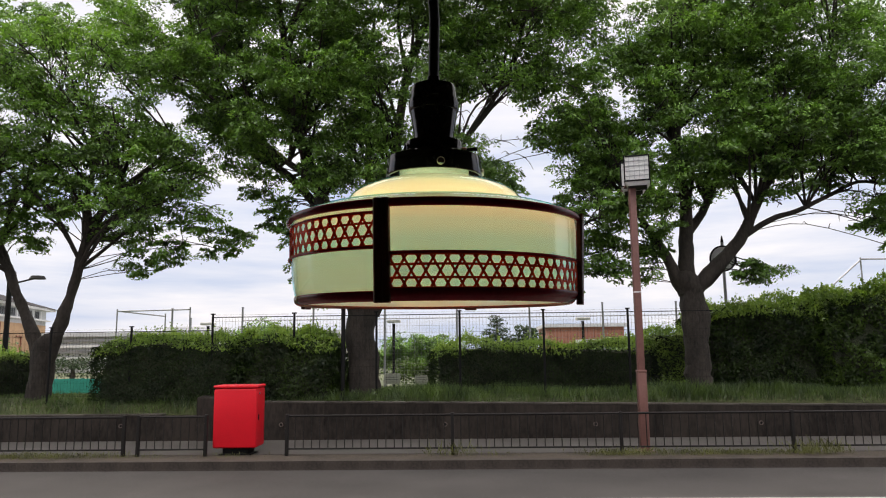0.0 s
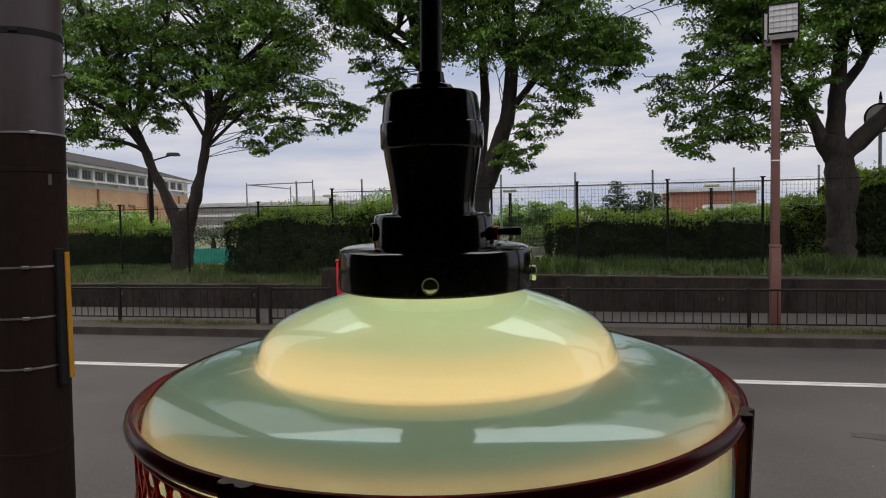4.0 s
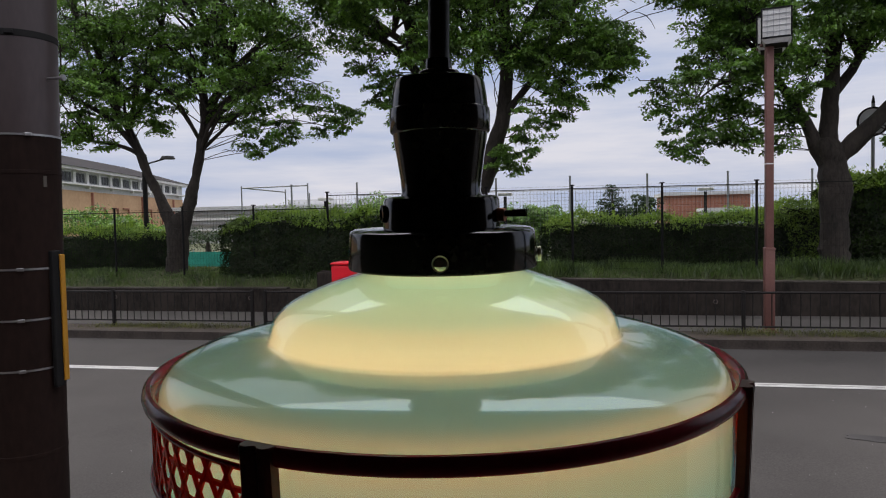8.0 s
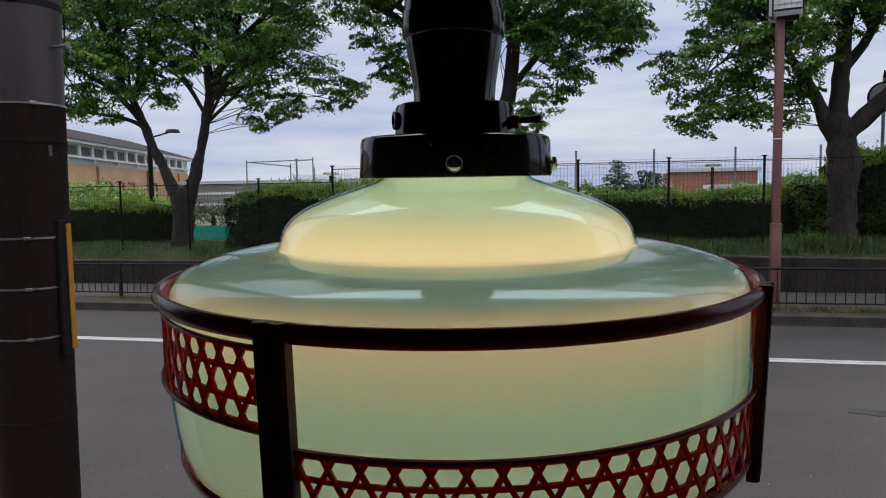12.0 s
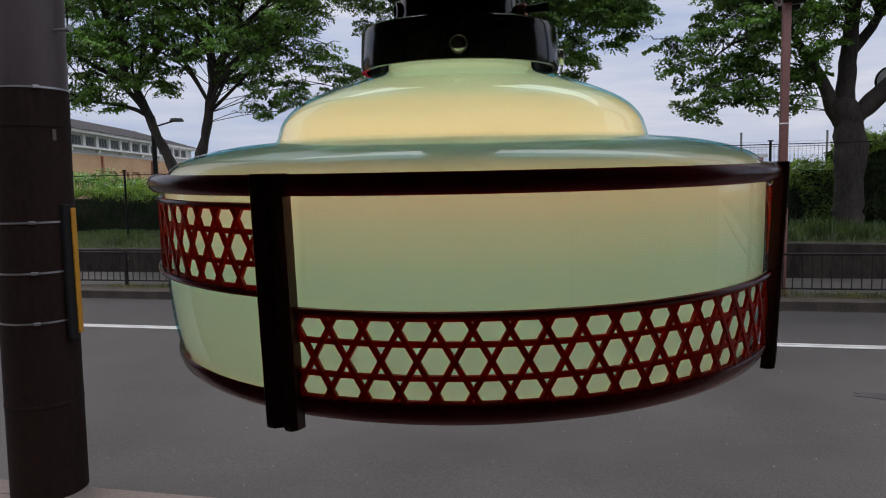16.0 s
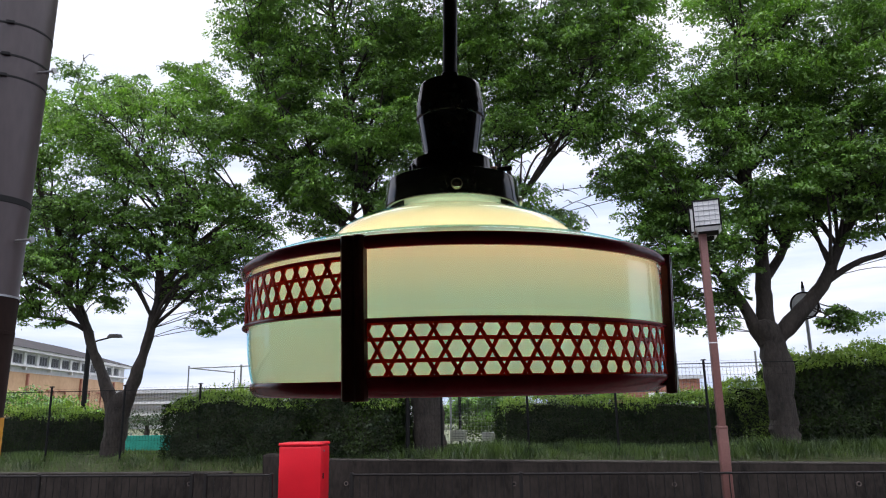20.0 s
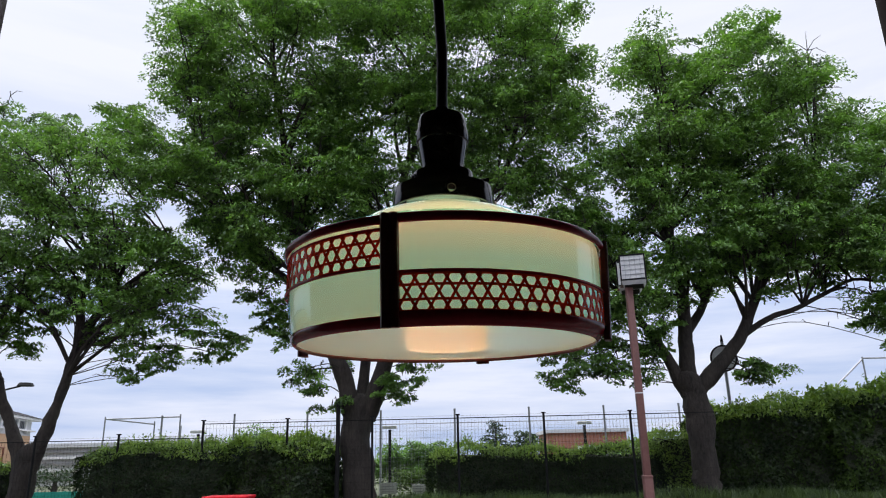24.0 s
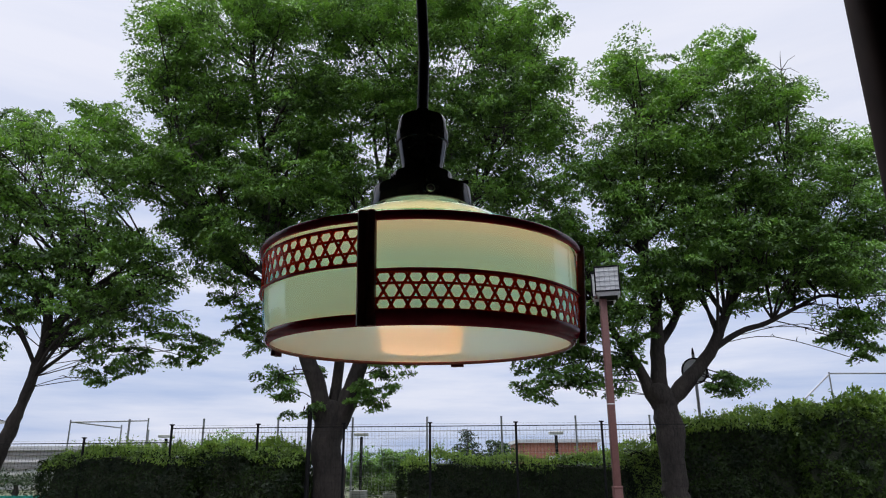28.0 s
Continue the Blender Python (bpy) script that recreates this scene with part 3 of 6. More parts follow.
for x, z in ((-11.0, 0.48), (-7.5, 0.47), (-4.03, 0.47), (-0.54, 0.45), (2.6, 0.43), (6.0, 0.43), (9.4, 0.42)):
    bm = bmesh.new()
    revolve(bm, [(0.030, 0.0), (0.030, 0.03), (0.045, 0.03), (0.045, 0.0)], 16, closed=True)
    bmesh.ops.transform(bm, matrix=Matrix.Translation((x, 14.452, z)) @ Matrix.Rotation(radians(90), 4, "X"), verts=bm.verts)
    ring = part("weep_pipe", bm, CONCRETE, wall, smooth=True)
    bm = bmesh.new()
    bmesh.ops.create_circle(bm, cap_ends=True, radius=0.031, segments=16, matrix=Matrix.Translation((x, 14.446, z)) @ Matrix.Rotation(radians(90), 4, "X"))
    part("hole", bm, BLACKISH, ring)
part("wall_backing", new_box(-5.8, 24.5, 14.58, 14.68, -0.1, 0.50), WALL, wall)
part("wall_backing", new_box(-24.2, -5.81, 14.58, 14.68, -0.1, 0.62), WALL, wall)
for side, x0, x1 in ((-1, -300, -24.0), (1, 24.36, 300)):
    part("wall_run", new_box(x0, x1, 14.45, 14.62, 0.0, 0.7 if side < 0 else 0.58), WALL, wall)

# the canopy that the lamp hangs from, and unseen walls added to darken reflections
thing("wall_unseen_back", new_box(-16.0, 16.0, -2.4, -2.2, 0.0, 4.6), UNSEENWALL, "unseen dark wall added behind the camera to darken reflections", "wall", kind="structure")
thing("wall_unseen_west", new_box(-2.82, -2.7, -2.2, 0.7, 0.13, 3.15), UNSEENWALL, "unseen dark side wall added to darken the lamp's reflections", "wall", kind="structure")
thing("wall_unseen_east", new_box(2.3, 2.42, -2.2, 0.7, 0.13, 3.15), UNSEENWALL, "unseen dark side wall added to darken the lamp's reflections", "wall", kind="structure")
thing("canopy_soffit", new_box(-2.7, 2.3, -2.2, 0.74, 3.15, 3.33), SOFFIT, "brown boarded canopy soffit over the shop front", "canopy", kind="structure")
post = hook("canopy_post", (0.945, 0.72, 0.13), "dark brown steel canopy post on the footpath", "post")
part("shaft", tube(bmesh.new(), [(0, 0, 0.012), (0, 0, 3.02)], 0.045, 20), POLEBROWN, post, smooth=True)
part("base_plate", new_box(-0.09, 0.09, -0.09, 0.09, 0.0, 0.012, bevel=0.003), POLEBROWN, post)


# ---- the pendant lamp; heights from the top ring, azimuth 0 towards -y ----
LAMP_Z = 2.135
STRUT_AZ = -14.5
lamp = hook("pendant_lamp", (0, 0, LAMP_Z), "lit green opal glass pendant lamp with maroon lattice frame", "pendant lamp")
lamp.rotation_euler = (0.0292, 0.005, 0.0)  # it hangs a little askew

outer = [(0.0326, 0.0640), (0.0326, 0.0524)] + smooth_line([(0.0328, 0.0512), (0.0340, 0.0500), (0.0368, 0.0487), (0.0436, 0.0465), (0.0585, 0.0415), (0.0708, 0.0358), (0.0775, 0.0294), (0.0800, 0.0232), (0.0806, 0.0213)], 7)
outer += smooth_line([(0.0812, 0.0205), (0.0870, 0.0197), (0.0985, 0.0184), (0.1110, 0.0158), (0.1205, 0.0122), (0.1248, 0.0075), (0.1262, 0.0020), (0.1264, -0.0040)], 7)
outer += smooth_line([(0.1264, -0.0080), (0.1264, -0.0300), (0.1254, -0.0450), (0.1234, -0.0565), (0.1208, -0.0626)], 6)
inner = []
for i, (r, z) in enumerate(outer):
    (ra, za), (rb, zb) = outer[max(i - 1, 0)], outer[min(i + 1, len(outer) - 1)]
    dr, dz = rb - ra, zb - za
    q = 0.0011 / max(math.hypot(dr, dz), 1e-6)
    inner.append((r + dz * q, z - dr * q))
shell = outer + [(outer[-1][0] - 0.0004, -0.0634), (outer[-1][0] - 0.0011, -0.0634)] + inner[::-1]
bm = bmesh.new()
revolve(bm, shell, 160, closed=True)
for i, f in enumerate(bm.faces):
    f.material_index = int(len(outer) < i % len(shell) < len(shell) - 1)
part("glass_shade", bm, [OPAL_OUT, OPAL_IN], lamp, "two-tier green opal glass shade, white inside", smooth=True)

# frame: a top ring, a bottom ring, four ribbed struts and four lattice bands
def round_ring(r, z, wide, high, a0=0.0, a1=360.0, n=120, k=10):
    prof = [(r + wide * math.cos(2 * math.pi * i / k), z + high * math.sin(2 * math.pi * i / k)) for i in range(k)]
    return revolve(bmesh.new(), prof, n, closed=True, a0=a0, a1=a1)


part("top_ring", round_ring(0.1288, 0.0054, 0.0026, 0.0033), MAROON, lamp, "dark maroon plastic rim ring", smooth=True)
bottom = [(0.1232, -0.0586), (0.1238, -0.0596), (0.1239, -0.0612), (0.1229, -0.0640), (0.1209, -0.0658), (0.1194, -0.0663), (0.1188, -0.0657), (0.1188, -0.0646), (0.1194, -0.0639), (0.1212, -0.0636), (0.1222, -0.0612), (0.1230, -0.0588)]
bm = revolve(bmesh.new(), bottom, 160, closed=True)
# the inner face takes the darkened copy, against the bulb's strong light
for f in bm.faces:
    f.material_index = int(f.calc_center_median().xy.length < 0.1195)
part("bottom_ring", bm, [MAROON, RIMBROWN], lamp, "dark maroon lower rim", smooth=True)


def strut():
    """Two rounded ribs with a groove between, bent to the shade."""
    sec = [(-0.0062, 0.0), (-0.0060, 0.0034), (-0.0046, 0.0048), (-0.0022, 0.0048), (-0.0010, 0.0036), (0.0, 0.0031), (0.0010, 0.0036), (0.0022, 0.0048), (0.0046, 0.0048), (0.0060, 0.0034), (0.0062, 0.0)]
    bm = bmesh.new()
    rows = []
    for z in (0.0088, 0.0082, 0.004, -0.02, -0.045, -0.064, -0.0672, -0.0676):
        s = 0.94 if z in (0.0088, -0.0676) else 1.0
        lean = 0.0006 + 0.0300 * (z - 0.0088)  # the frame narrows downwards
        rows.append([bm.verts.new((x * s, -(0.1278 + lean + d * s), z)) for x, d in sec])
    for a, b in zip(rows, rows[1:]):
        for i in range(len(sec)):
            j = (i + 1) % len(sec)
            bm.faces.new((a[i], a[j], b[j], b[i]))
    bm.faces.new(rows[0][::-1])
    bm.faces.new(rows[-1])
    bmesh.ops.recalc_face_normals(bm, faces=bm.faces[:])
    return as_mesh("strut", bm, STRUTBROWN, smooth=True)


strut_me = strut()
for k in range(4):
    ob = part("strut", strut_me, STRUTBROWN, lamp)
    ob.rotation_euler.z = radians(STRUT_AZ + (0.0, 88.4, 180.0, 270.0)[k])


def lattice(top, foot, a0, a1, gap_at):
    """Woven bands: two level bars, and slanting bars both ways that leave six-sided gaps."""
    bm = bmesh.new()
    rad, pitch = 0.1272, 4.74
    per = math.radians(1) * rad
    mid, gap = (top + foot) / 2, 0.00488
    half = 0.00096

    def bar(p, q, w, r, steps):
        (u0, z0), (u1, z1) = p, q
        d = Vector(((u1 - u0) * per, z1 - z0)).normalized()
        nx, nz = -d.y * w / per, d.x * w
        rows = []
        for i in range(steps + 1):
            t = i / steps
            u, z = u0 + (u1 - u0) * t, z0 + (z1 - z0) * t
            ring = []
            for s, dr in ((-1, -0.0005), (1, -0.0005), (0.8, 0.0005), (-0.8, 0.0005)):
                a = radians(u + s * nx)
                ring.append(bm.verts.new(((r + dr) * math.sin(a), -(r + dr) * math.cos(a), z + s * nz)))
            rows.append(ring)
        for a, b in zip(rows, rows[1:]):
            for i in range(4):
                bm.faces.new((a[i], b[i], b[(i + 1) % 4], a[(i + 1) % 4]))
        bm.faces.new(rows[0])
        bm.faces.new(rows[-1][::-1])

    for z, w in ((mid + gap, half), (mid - gap, half), (top - 0.0008, 0.0008), (foot + 0.0008, 0.0008)):
        bar((a0, z), (a1, z), w, rad, 40)
    tall = top - foot - 0.001
    slope = (tall / math.tan(radians(60))) / per
    u = a0 - slope
    for fam, dr in ((1, 0.00022), (-1, 0.00044)):
        u = gap_at - 14.5 * pitch
        while u < a1 + slope:
            z0, z1 = foot + 0.0005, top - 0.0005
            p, q = (u - fam * slope / 2, z0), (u + fam * slope / 2, z1)
            lo, hi = 0.0, 1.0
            for lim, sign in ((a0, 1), (a1, -1)):
                fa, fb = sign * (p[0] - lim), sign * (q[0] - lim)
                if fa < 0 and fb < 0:
                    lo, hi = 1.0, 0.0
                elif fa < 0:
                    lo = max(lo, fa / (fa - fb))
                elif fb < 0:
                    hi = min(hi, fa / (fa - fb))
            if hi - lo > 0.05:
                pa = (p[0] + (q[0] - p[0]) * lo, p[1] + (q[1] - p[1]) * lo)
                pb = (p[0] + (q[0] - p[0]) * hi, p[1] + (q[1] - p[1]) * hi)
                bar(pa, pb, half, rad + dr, 3)
            u += pitch
    bmesh.ops.recalc_face_normals(bm, faces=bm.faces[:])
    return bm


for k in range(4):
    a0, a1 = STRUT_AZ + 90 * k + 2.4, STRUT_AZ + 90 * (k + 1) - 2.4
    low = k % 2 == 0
    top, foot = (-0.0318, -0.0578) if low else (-0.0006, -0.0266)
    panel = part("lattice_panel", lattice(top, foot, a0, a1, (7.1, 97.0, 187.0, -31.3)[k] + (0.0, 0.0, 0.0, 360.0)[k]), LATTICE, lamp, "pierced red-brown basket-weave plastic band")
    z = top + 0.0006 if low else foot - 0.0006
    part("bead", round_ring(0.1282, z, 0.0013, 0.0011, a0, a1, 48, 8), MAROON, panel, smooth=True)
    if low:
        skirt = [(0.1282, -0.0572), (0.1285, -0.0590), (0.1264, -0.0628), (0.1243, -0.0644), (0.1232, -0.0628), (0.1268, -0.0585)]
        part("skirt", revolve(bmesh.new(), skirt, 48, closed=True, a0=a0, a1=a1), MAROON, panel, smooth=True)
    z = foot if low else top
    part("edge_bead", round_ring(0.1276, z, 0.0008, 0.0008, a0, a1, 48, 8), MAROON, panel, smooth=True)

# black fitting: collar, switch housing, socket, cord grip
collar = [(0.0412, 0.0504), (0.0432, 0.0504), (0.0436, 0.0514), (0.0429, 0.0655), (0.0423, 0.0673), (0.0407, 0.0682), (0.0270, 0.0688), (0.0250, 0.0688), (0.0250, 0.0645), (0.0390, 0.0633), (0.0400, 0.0621)]
collar_ob = part("collar", revolve(bmesh.new(), collar, 120, closed=True), BAKELITE, lamp, "black bakelite shade holder", smooth=True)
tier = [(0.0000, 0.0685), (0.0272, 0.0685), (0.0268, 0.0808), (0.0262, 0.0822), (0.0246, 0.0829), (0.0196, 0.0833), (0.0000, 0.0833)]
housing = part("switch_housing", revolve(bmesh.new(), tier, 96), BAKELITE, lamp, smooth=True)
sock = [(0.0000, 0.0845), (0.0193, 0.0845), (0.0186, 0.0872), (0.0190, 0.0930), (0.0204, 0.1030), (0.0216, 0.1100), (0.0222, 0.1150), (0.0228, 0.1153), (0.0234, 0.1162), (0.0235, 0.1240), (0.0232, 0.1268), (0.0225, 0.1274), (0.0220, 0.1330), (0.0211, 0.1392), (0.0202, 0.1408), (0.0185, 0.1414), (0.0000, 0.1416)]
sock = [(r * 0.982, 0.0825 + (z - 0.0845) * 0.945) for r, z in sock]
part("socket", revolve(bmesh.new(), sock, 96), BAKELITE, lamp, "black bakelite bulb socket", smooth=True)
part("cord_grip", revolve(bmesh.new(), [(0.0, 0.1360), (0.0098, 0.1360), (0.0098, 0.1386), (0.0090, 0.1396), (0.0062, 0.1404), (0.0058, 0.1450), (0.0, 0.1450)], 48), BAKELITE, lamp, smooth=True)
for k in range(3):
    a = radians((10.3, 97.0, 215.0)[k])
    bm = bmesh.new()
    revolve(bm, [(0.0, 0.0), (0.0017, 0.0), (0.0017, 0.0016), (0.0032, 0.0017), (0.0032, 0.0028), (0.0028, 0.0033), (0.0021, 0.0037), (0.0012, 0.0040), (0.0, 0.0041)], 32)
    bmesh.ops.transform(bm, matrix=Matrix.Rotation(a, 4, "Z") @ Matrix.Translation((0, -0.0420, 0.0556)) @ Matrix.Rotation(radians(90), 4, "X"), verts=bm.verts)
    screw = part("set_screw", bm, NICKEL, collar_ob, "polished round-headed fixing screw", smooth=True)
    bm = revolve(bmesh.new(), [(0.0030, 0.0018), (0.0034, 0.0018), (0.0035, 0.0028), (0.0033, 0.0034), (0.0030, 0.0033)], 28, closed=True)
    bmesh.ops.transform(bm, matrix=Matrix.Rotation(a, 4, "Z") @ Matrix.Translation((0, -0.0420, 0.0556)) @ Matrix.Rotation(radians(90), 4, "X"), verts=bm.verts)
    part("rim", bm, SCREW, screw, "thin bright brass edge", smooth=True)
    bm = bmesh.new()
    box(bm, -0.0012, 0.0012, -0.0434, -0.0406, 0.0507, 0.0530, bevel=0.0003)
    bmesh.ops.transform(bm, matrix=Matrix.Rotation(a, 4, "Z"), verts=bm.verts)
    part("screw_tab", bm, BAKELITE, collar_ob)
# rotary switch lever and the screw boss opposite
bm = tube(bmesh.new(), [(0.0255, -0.004, 0.0742), (0.0300, -0.0047, 0.0740)], 0.0030, 16)
part("switch_stem", bm, COPPER, housing, "copper switch stem", smooth=True)
bm = tube(bmesh.new(), [(0.0292, -0.0046, 0.0746), (0.0350, -0.0055, 0.0748), (0.0396, -0.0062, 0.0749)], [0.0014, 0.0017, 0.0018], 14)
part("switch_lever", bm, BAKELITE, housing, smooth=True)
bm = revolve(bmesh.new(), [(0.0, 0.0), (0.0042, 0.0), (0.0040, 0.0022), (0.0028, 0.0024), (0.0026, 0.0012), (0.0, 0.0012)], 28)
bmesh.ops.transform(bm, matrix=Matrix.Rotation(radians(-62), 4, "Z") @ Matrix.Translation((0, -0.0262, 0.0755)) @ Matrix.Rotation(radians(90), 4, "X"), verts=bm.verts)
part("screw_boss", bm, BAKELITE, housing, smooth=True)

# bulb and cable
bulb_prof = smooth_line([(0.0002, -0.0232), (0.0150, -0.0215), (0.0265, -0.0150), (0.0332, -0.0055), (0.0352, 0.0050), (0.0348, 0.0095), (0.0335, 0.0140), (0.0288, 0.0226), (0.0226, 0.0312), (0.0172, 0.0376)], 5)
part("bulb", revolve(bmesh.new(), bulb_prof, 64), BULB, lamp, "glowing warm frosted globe bulb", smooth=True)
part("bulb_cap", revolve(bmesh.new(), [(0.0, 0.0372), (0.0172, 0.0372), (0.0165, 0.0480), (0.0140, 0.0510), (0.0135, 0.0710), (0.0, 0.0710)], 32), STEEL, lamp, smooth=True)
cord = [(0.0, 0.0, 0.140), (0.0006, 0.0, 0.165), (0.0012, 0.0, 0.20), (-0.0015, 0.0, 0.26), (-0.0045, 0.0, 0.33), (-0.006, 0.0, 0.45), (-0.004, 0.0, 0.65), (0.0, 0.0, 1.016)]
part("cable", tube(bmesh.new(), cord, 0.0049, 16), CABLE, lamp, "black round power cable", smooth=True)

# ---- the near pole ----
pole = hook("utility_pole", (-3.56, 3.58, 0.13), "thick brown painted utility pole with bands and yellow strip", "utility pole")
part("shaft", tube(bmesh.new(), [(0.053, 0, 2.46), (0.095, 0, 4.2), (0.20, 0, 9.0)], [0.2275, 0.2225, 0.205], 48), POLEGREY, pole, "grey-brown painted upper shaft", smooth=True)
part("wrap", tube(bmesh.new(), [(0, 0, 0), (0.012, 0, 0.9), (0.045, 0, 2.2), (0.058, 0, 2.66)], [0.236, 0.234, 0.2315, 0.2305], 48), POLEBROWN, pole, "dark brown sheet wrapped round the lower shaft", smooth=True)
part("conduit", tube(bmesh.new(), [(-0.19, -0.03, 3.05), (-0.155, -0.03, 4.2), (-0.03, -0.03, 9.0)], 0.024, 14), GREYMETAL, pole, "pale grey cable conduit up the shaft", smooth=True)


def pole_at(z):
    """The pole's axis and radius at a height; it leans a little."""
    at = (0, 0.9, 2.2, 2.66, 2.67, 4.2, 9)
    return Vector((np.interp(z, at, (0, 0.012, 0.045, 0.058, 0.058, 0.095, 0.20)), 0, z)), float(np.interp(z, at, (0.236, 0.234, 0.2315, 0.2305, 0.2272, 0.2225, 0.205)))


for z in (1.17, 1.49, 1.81, 2.65):
    c, r = pole_at(z)
    bm = revolve(bmesh.new(), [(r + 0.001, -0.006), (r + 0.004, -0.006), (r + 0.004, 0.006), (r + 0.001, 0.006)], 48, closed=True)
    bmesh.ops.translate(bm, vec=c, verts=bm.verts)
    band = part("steel_band", bm, STEEL, pole, "thin bright steel band", smooth=True)
    a = radians(38 if z < 2 else 52)
    bm = bmesh.new()
    box(bm, -0.02, 0.02, -0.012, 0.006, -0.010, 0.010, bevel=0.003)
    bmesh.ops.transform(bm, matrix=Matrix.Translation(c) @ Matrix.Rotation(a, 4, "Z") @ Matrix.Translation((0, -r - 0.004, 0)), verts=bm.verts)
    part("band_buckle", bm, STEEL, band)
for z, wide in ((2.42, 0.012), (0.62, 0.012)):
    c, r = pole_at(z)
    bm = revolve(bmesh.new(), [(r + 0.001, -wide), (r + 0.003, -wide * 0.9), (r + 0.003, wide * 0.9), (r + 0.001, wide)], 48, closed=True)
    bmesh.ops.translate(bm, vec=c, verts=bm.verts)
    part("painted_seam", bm, POLEBROWN, pole, smooth=True)
for z, wide in ((3.27, 0.022), (4.10, 0.007), (4.25, 0.007), (4.48, 0.007)):
    c, r = pole_at(z)
    bm = revolve(bmesh.new(), [(r - 0.001, -wide), (r + 0.003, -wide * 0.9), (r + 0.003, wide * 0.9), (r - 0.001, wide)], 48, closed=True)
    bmesh.ops.translate(bm, vec=c, verts=bm.verts)
    strap = part("dark_strap", bm, BLACKISH, pole, "thin dark strap with a clasp", smooth=True)
    bm = box(bmesh.new(), -0.026, 0.026, -0.012, 0.005, -0.012, 0.012, bevel=0.004)
    bmesh.ops.transform(bm, matrix=Matrix.Translation(c) @ Matrix.Rotation(radians(30), 4, "Z") @ Matrix.Translation((0, -r - 0.004, 0)), verts=bm.verts)
    part("clasp", bm, BLACKISH, strap)
# the strip sits on the side towards the road and the shop
c, r = pole_at(1.5)
to = radians(90)
bm = bmesh.new()
box(bm, -0.045, 0.03, -0.03, 0.0, -0.45, 0.43, bevel=0.006)
bmesh.ops.transform(bm, matrix=Matrix.Translation((c.x, c.y, 1.49)) @ Matrix.Rotation(to, 4, "Z") @ Matrix.Translation((0, -r - 0.002, 0)), verts=bm.verts)
guard = part("guard_backing", bm, BLACKISH, pole, "black backing of the guard strip")
bm = bmesh.new()
box(bm, -0.022, 0.022, -0.044, -0.031, -0.415, 0.405, bevel=0.004)
bmesh.ops.transform(bm, matrix=Matrix.Translation((c.x, c.y, 1.49)) @ Matrix.Rotation(radians(97), 4, "Z") @ Matrix.Translation((0, -r - 0.002, 0)), verts=bm.verts)
part("yellow_strip", bm, YELLOW, guard, "yellow plastic strip")
for z, az in ((3.01, 86), (4.19, 86)):
    c, r = pole_at(z)
    d = Vector((math.sin(radians(az)), -math.cos(radians(az)), 0))
    step = part("step_bolt", tube(bmesh.new(), [c + d * (r - 0.01), c + d * (r + 0.10), c + d * (r + 0.115)], [0.009, 0.009, 0.010], 12), STEEL, pole, "short steel step bolt", smooth=True)
    part("bolt_head", tube(bmesh.new(), [c + d * (r + 0.112), c + d * (r + 0.128)], 0.020, 12), STEEL, step, smooth=True)
c, r = pole_at(2.36)
bm = bmesh.new()
box(bm, -0.012, 0.012, -0.004, 0.0, -0.035, 0.035, bevel=0.002)
bmesh.ops.transform(bm, matrix=Matrix.Translation(c) @ Matrix.Rotation(radians(76), 4, "Z") @ Matrix.Translation((0, -r, 0)), verts=bm.verts)
part("tag", bm, COPING, pole, "small worn oval tag")

# ---- guard fence along the footpath ----
FENCE_Y, FENCE_Z = 12.25, 0.15
post_me = as_mesh("post", new_box(-0.03, 0.03, -0.03, 0.03, 0.0, 0.735, bevel=0.008), RAILPAINT)
bar_me = as_mesh("bar", tube(bmesh.new(), [(0, 0, 0.125), (0, 0, 0.695)], 0.009, 8), RAILPAINT, smooth=True)


def guard_fence(x0, x1, end_post):
    f = hook("guard_fence", (x0, FENCE_Y, FENCE_Z), "dark brown steel pedestrian guard fence with upright bars", "guard fence", "guard fence sections by the footpath")
    long = x1 - x0
    part("post", post_me, RAILPAINT, f)
    if end_post:
        part("post", post_me, RAILPAINT, f).location.x = long
    part("top_rail", tube(bmesh.new(), [(0.03, 0, 0.70), (long - 0.03, 0, 0.70)], 0.020, 12), RAILPAINT, f, smooth=True)
    part("bottom_rail", tube(bmesh.new(), [(0.03, 0, 0.12), (long - 0.03, 0, 0.12)], 0.015, 10), RAILPAINT, f, smooth=True)
    n = round(long / 0.15)
    for i in range(1, n):
        part("bar", bar_me, RAILPAINT, f).location.x = long * i / n


for x0, x1, e in ((-15.4, -12.4, False), (-12.4, -9.4, False), (-9.4, -6.34, True), (-6.07, -4.82, True), (-3.33, -0.33, False), (-0.33, 2.67, False), (2.67, 5.67, False), (5.67, 8.67, False), (8.67, 11.67, True)):
    guard_fence(x0, x1, e)

# ---- red steel box on its foot ----
rb = hook("red_post_box", (-4.31, 12.55, 0.15), "bright red steel post box on a dark foot", "post box")
part("body", new_box(-0.40, 0.40, -0.27, 0.27, 0.13, 1.20, bevel=0.035, segs=3), REDBOX, rb, smooth=True)
part("lid", new_box(-0.41, 0.41, -0.28, 0.28, 1.202, 1.255, bevel=0.022, segs=3), REDBOX, rb, "red rounded lid", smooth=True)
part("foot", new_box(-0.24, 0.24, -0.17, 0.17, 0.0, 0.129, bevel=0.01), BLACKISH, rb, "dark steel foot")
part("bottom_flange", new_box(-0.30, 0.30, -0.2, 0.2, -0.001, 0.022, bevel=0.005), BLACKISH, rb)
